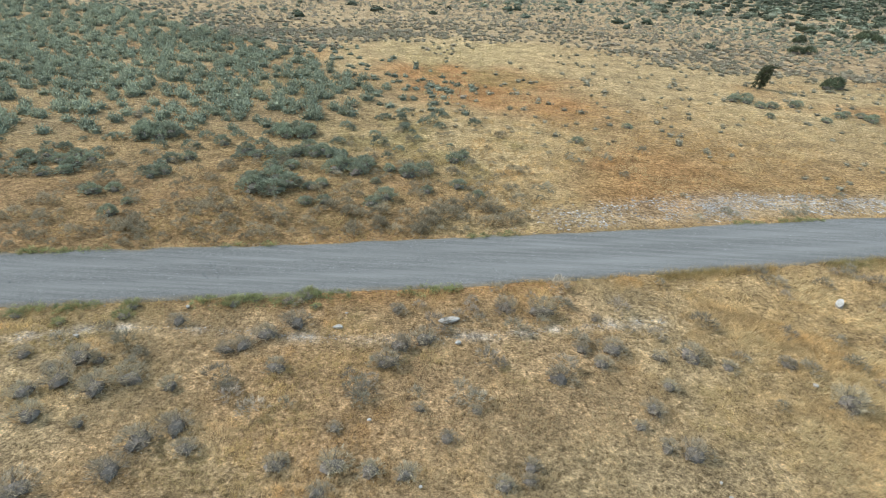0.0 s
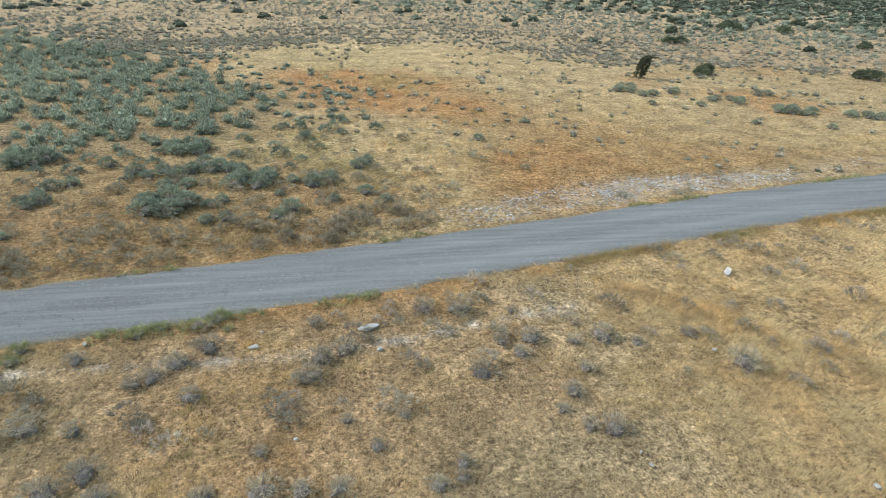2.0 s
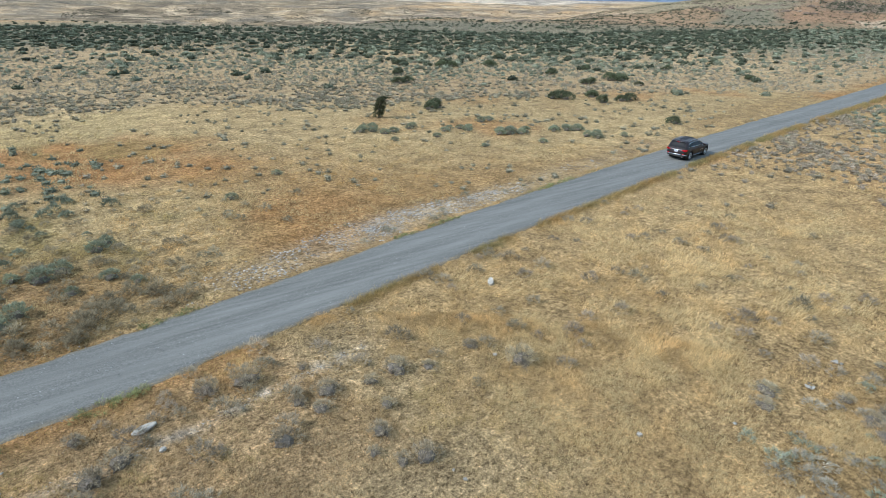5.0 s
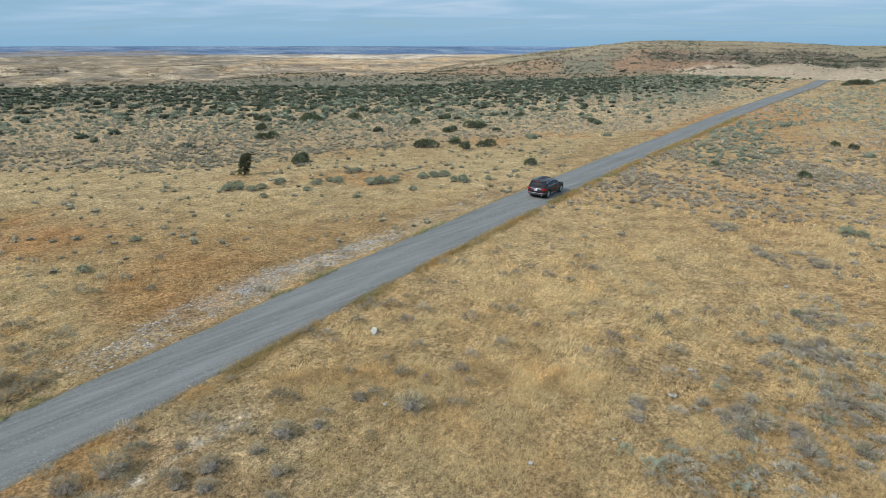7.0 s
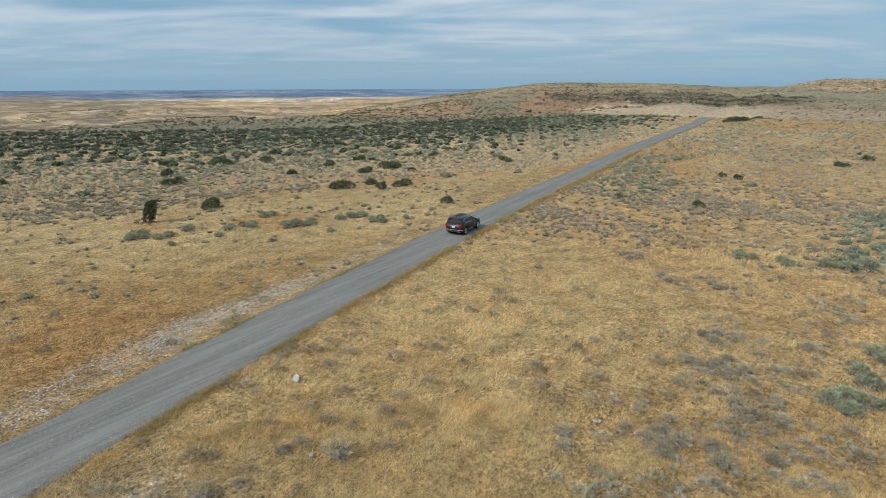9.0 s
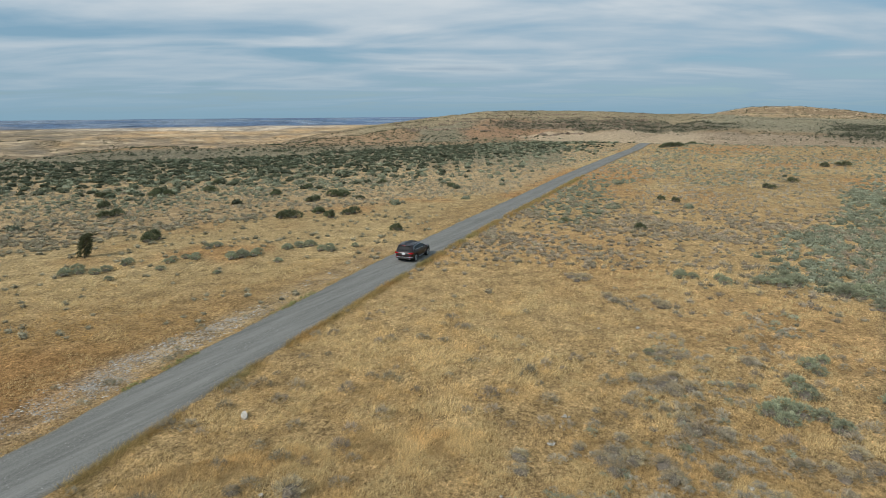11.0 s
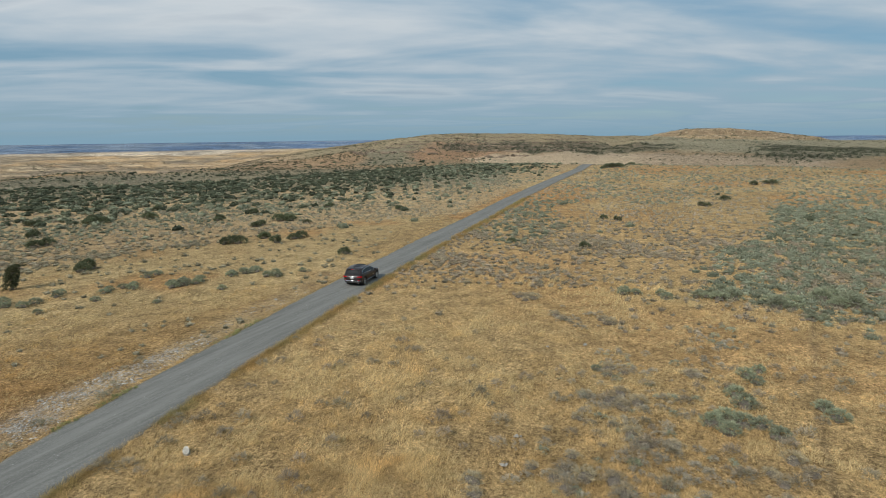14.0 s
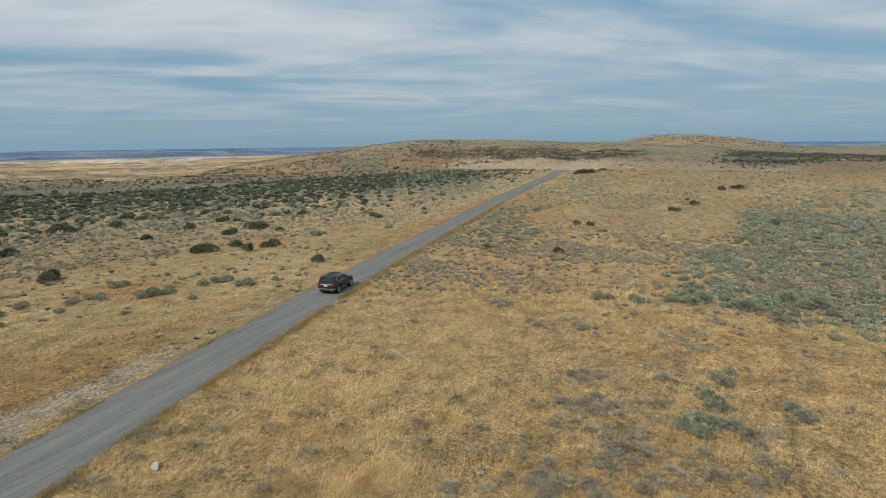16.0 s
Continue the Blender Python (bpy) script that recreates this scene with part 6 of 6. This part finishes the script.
# ---- broken ledges of rock across the far slopes ----
x, y = polar(rng, 90000, 330, 620, 46, 84, 1.0)
zz = height(x, y)
lev = np.abs(((zz + 2.2 * (fbm(x, y, 0.012, 153, 3) - 0.5)) % 2.1) - 1.05)
x, y = keep(rng, (lev < 0.10) * smooth((fbm(x, y, 0.014, 151, 3) - 0.48) / 0.06) * (zz > 1.2) * 0.6, x, y)
col = np.array((0.185, 0.14, 0.10)) * (0.6 + 0.8 * rng.random((len(x), 1)))
tagged(strew("hill_ledge", PEB, x, y, 0.7 + 1.3 * rng.random(len(x)) ** 2, col, M_PEBBLE, rng, tall=0.8), "broken brown rock ledges across the far hillside", "rocks", kind="stuff")
x, y = polar(rng, 30000, 1186, 1330, 82.5, 97)
rr, bb = np.hypot(x, y), np.degrees(np.arctan2(x, y))
wave = 16 * (fbm(bb * 3, 0 * bb, 1.0, 152, 3) - 0.5)
tier = np.exp(-((rr - 1228 - wave) / 7) ** 2) + np.exp(-((rr - 1302 - wave) / 6) ** 2)
x, y = keep(rng, 0.4 * np.clip(tier, 0, 1) * smooth((fbm(bb * 2, rr * 0.01, 1.0, 154, 3) - 0.40) / 0.1), x, y)
col = np.array((0.345, 0.265, 0.175)) * (0.6 + 0.7 * rng.random((len(x), 1)))
tagged(strew("table_ledge", PEB, x, y, 1.2 + 1.8 * rng.random(len(x)) ** 2, col, M_PEBBLE, rng, tall=0.6), "pale rock bands along the table mountain", "rocks", kind="stuff")
x, y = polar(rng, 900, 1186, 1330, 82.5, 98)
col = np.array((0.12, 0.12, 0.075)) * (0.7 + 0.6 * rng.random((len(x), 1)))
tagged(strew("table_bushes", DARK_TINY, x, y, 2.0 + 2.5 * rng.random(len(x)) ** 2, col, M_LEAF, rng, tall=0.7), "dark bushes on the pale table mountain", "bushes", kind="stuff")

# ---- scrub on the flats of the far basin ----
x, y = polar(rng, 42000, 470, 1700, 2, 46, 1.0)
rr, bb = np.hypot(x, y), np.degrees(np.arctan2(x, y))
streak = fbm(bb * 0.5, np.log(rr) * 22.0, 1.0, 172, 4)
x, y = keep(rng, 0.75 * smooth((streak - 0.5) / 0.07) * (0.35 + 0.65 * (1 - smooth((bb - 26) / 8))), x, y)
col = np.array((0.15, 0.135, 0.095)) * (0.7 + 0.6 * rng.random((len(x), 1)))
tagged(strew("basin_scrub", DARK_TINY, x, y, (1.4 + 2.0 * rng.random(len(x)) ** 2) * np.hypot(x, y) / 800, col, M_LEAF, rng, tall=0.55), "dark scrub in streaks over the far flats", "scrub", kind="stuff")
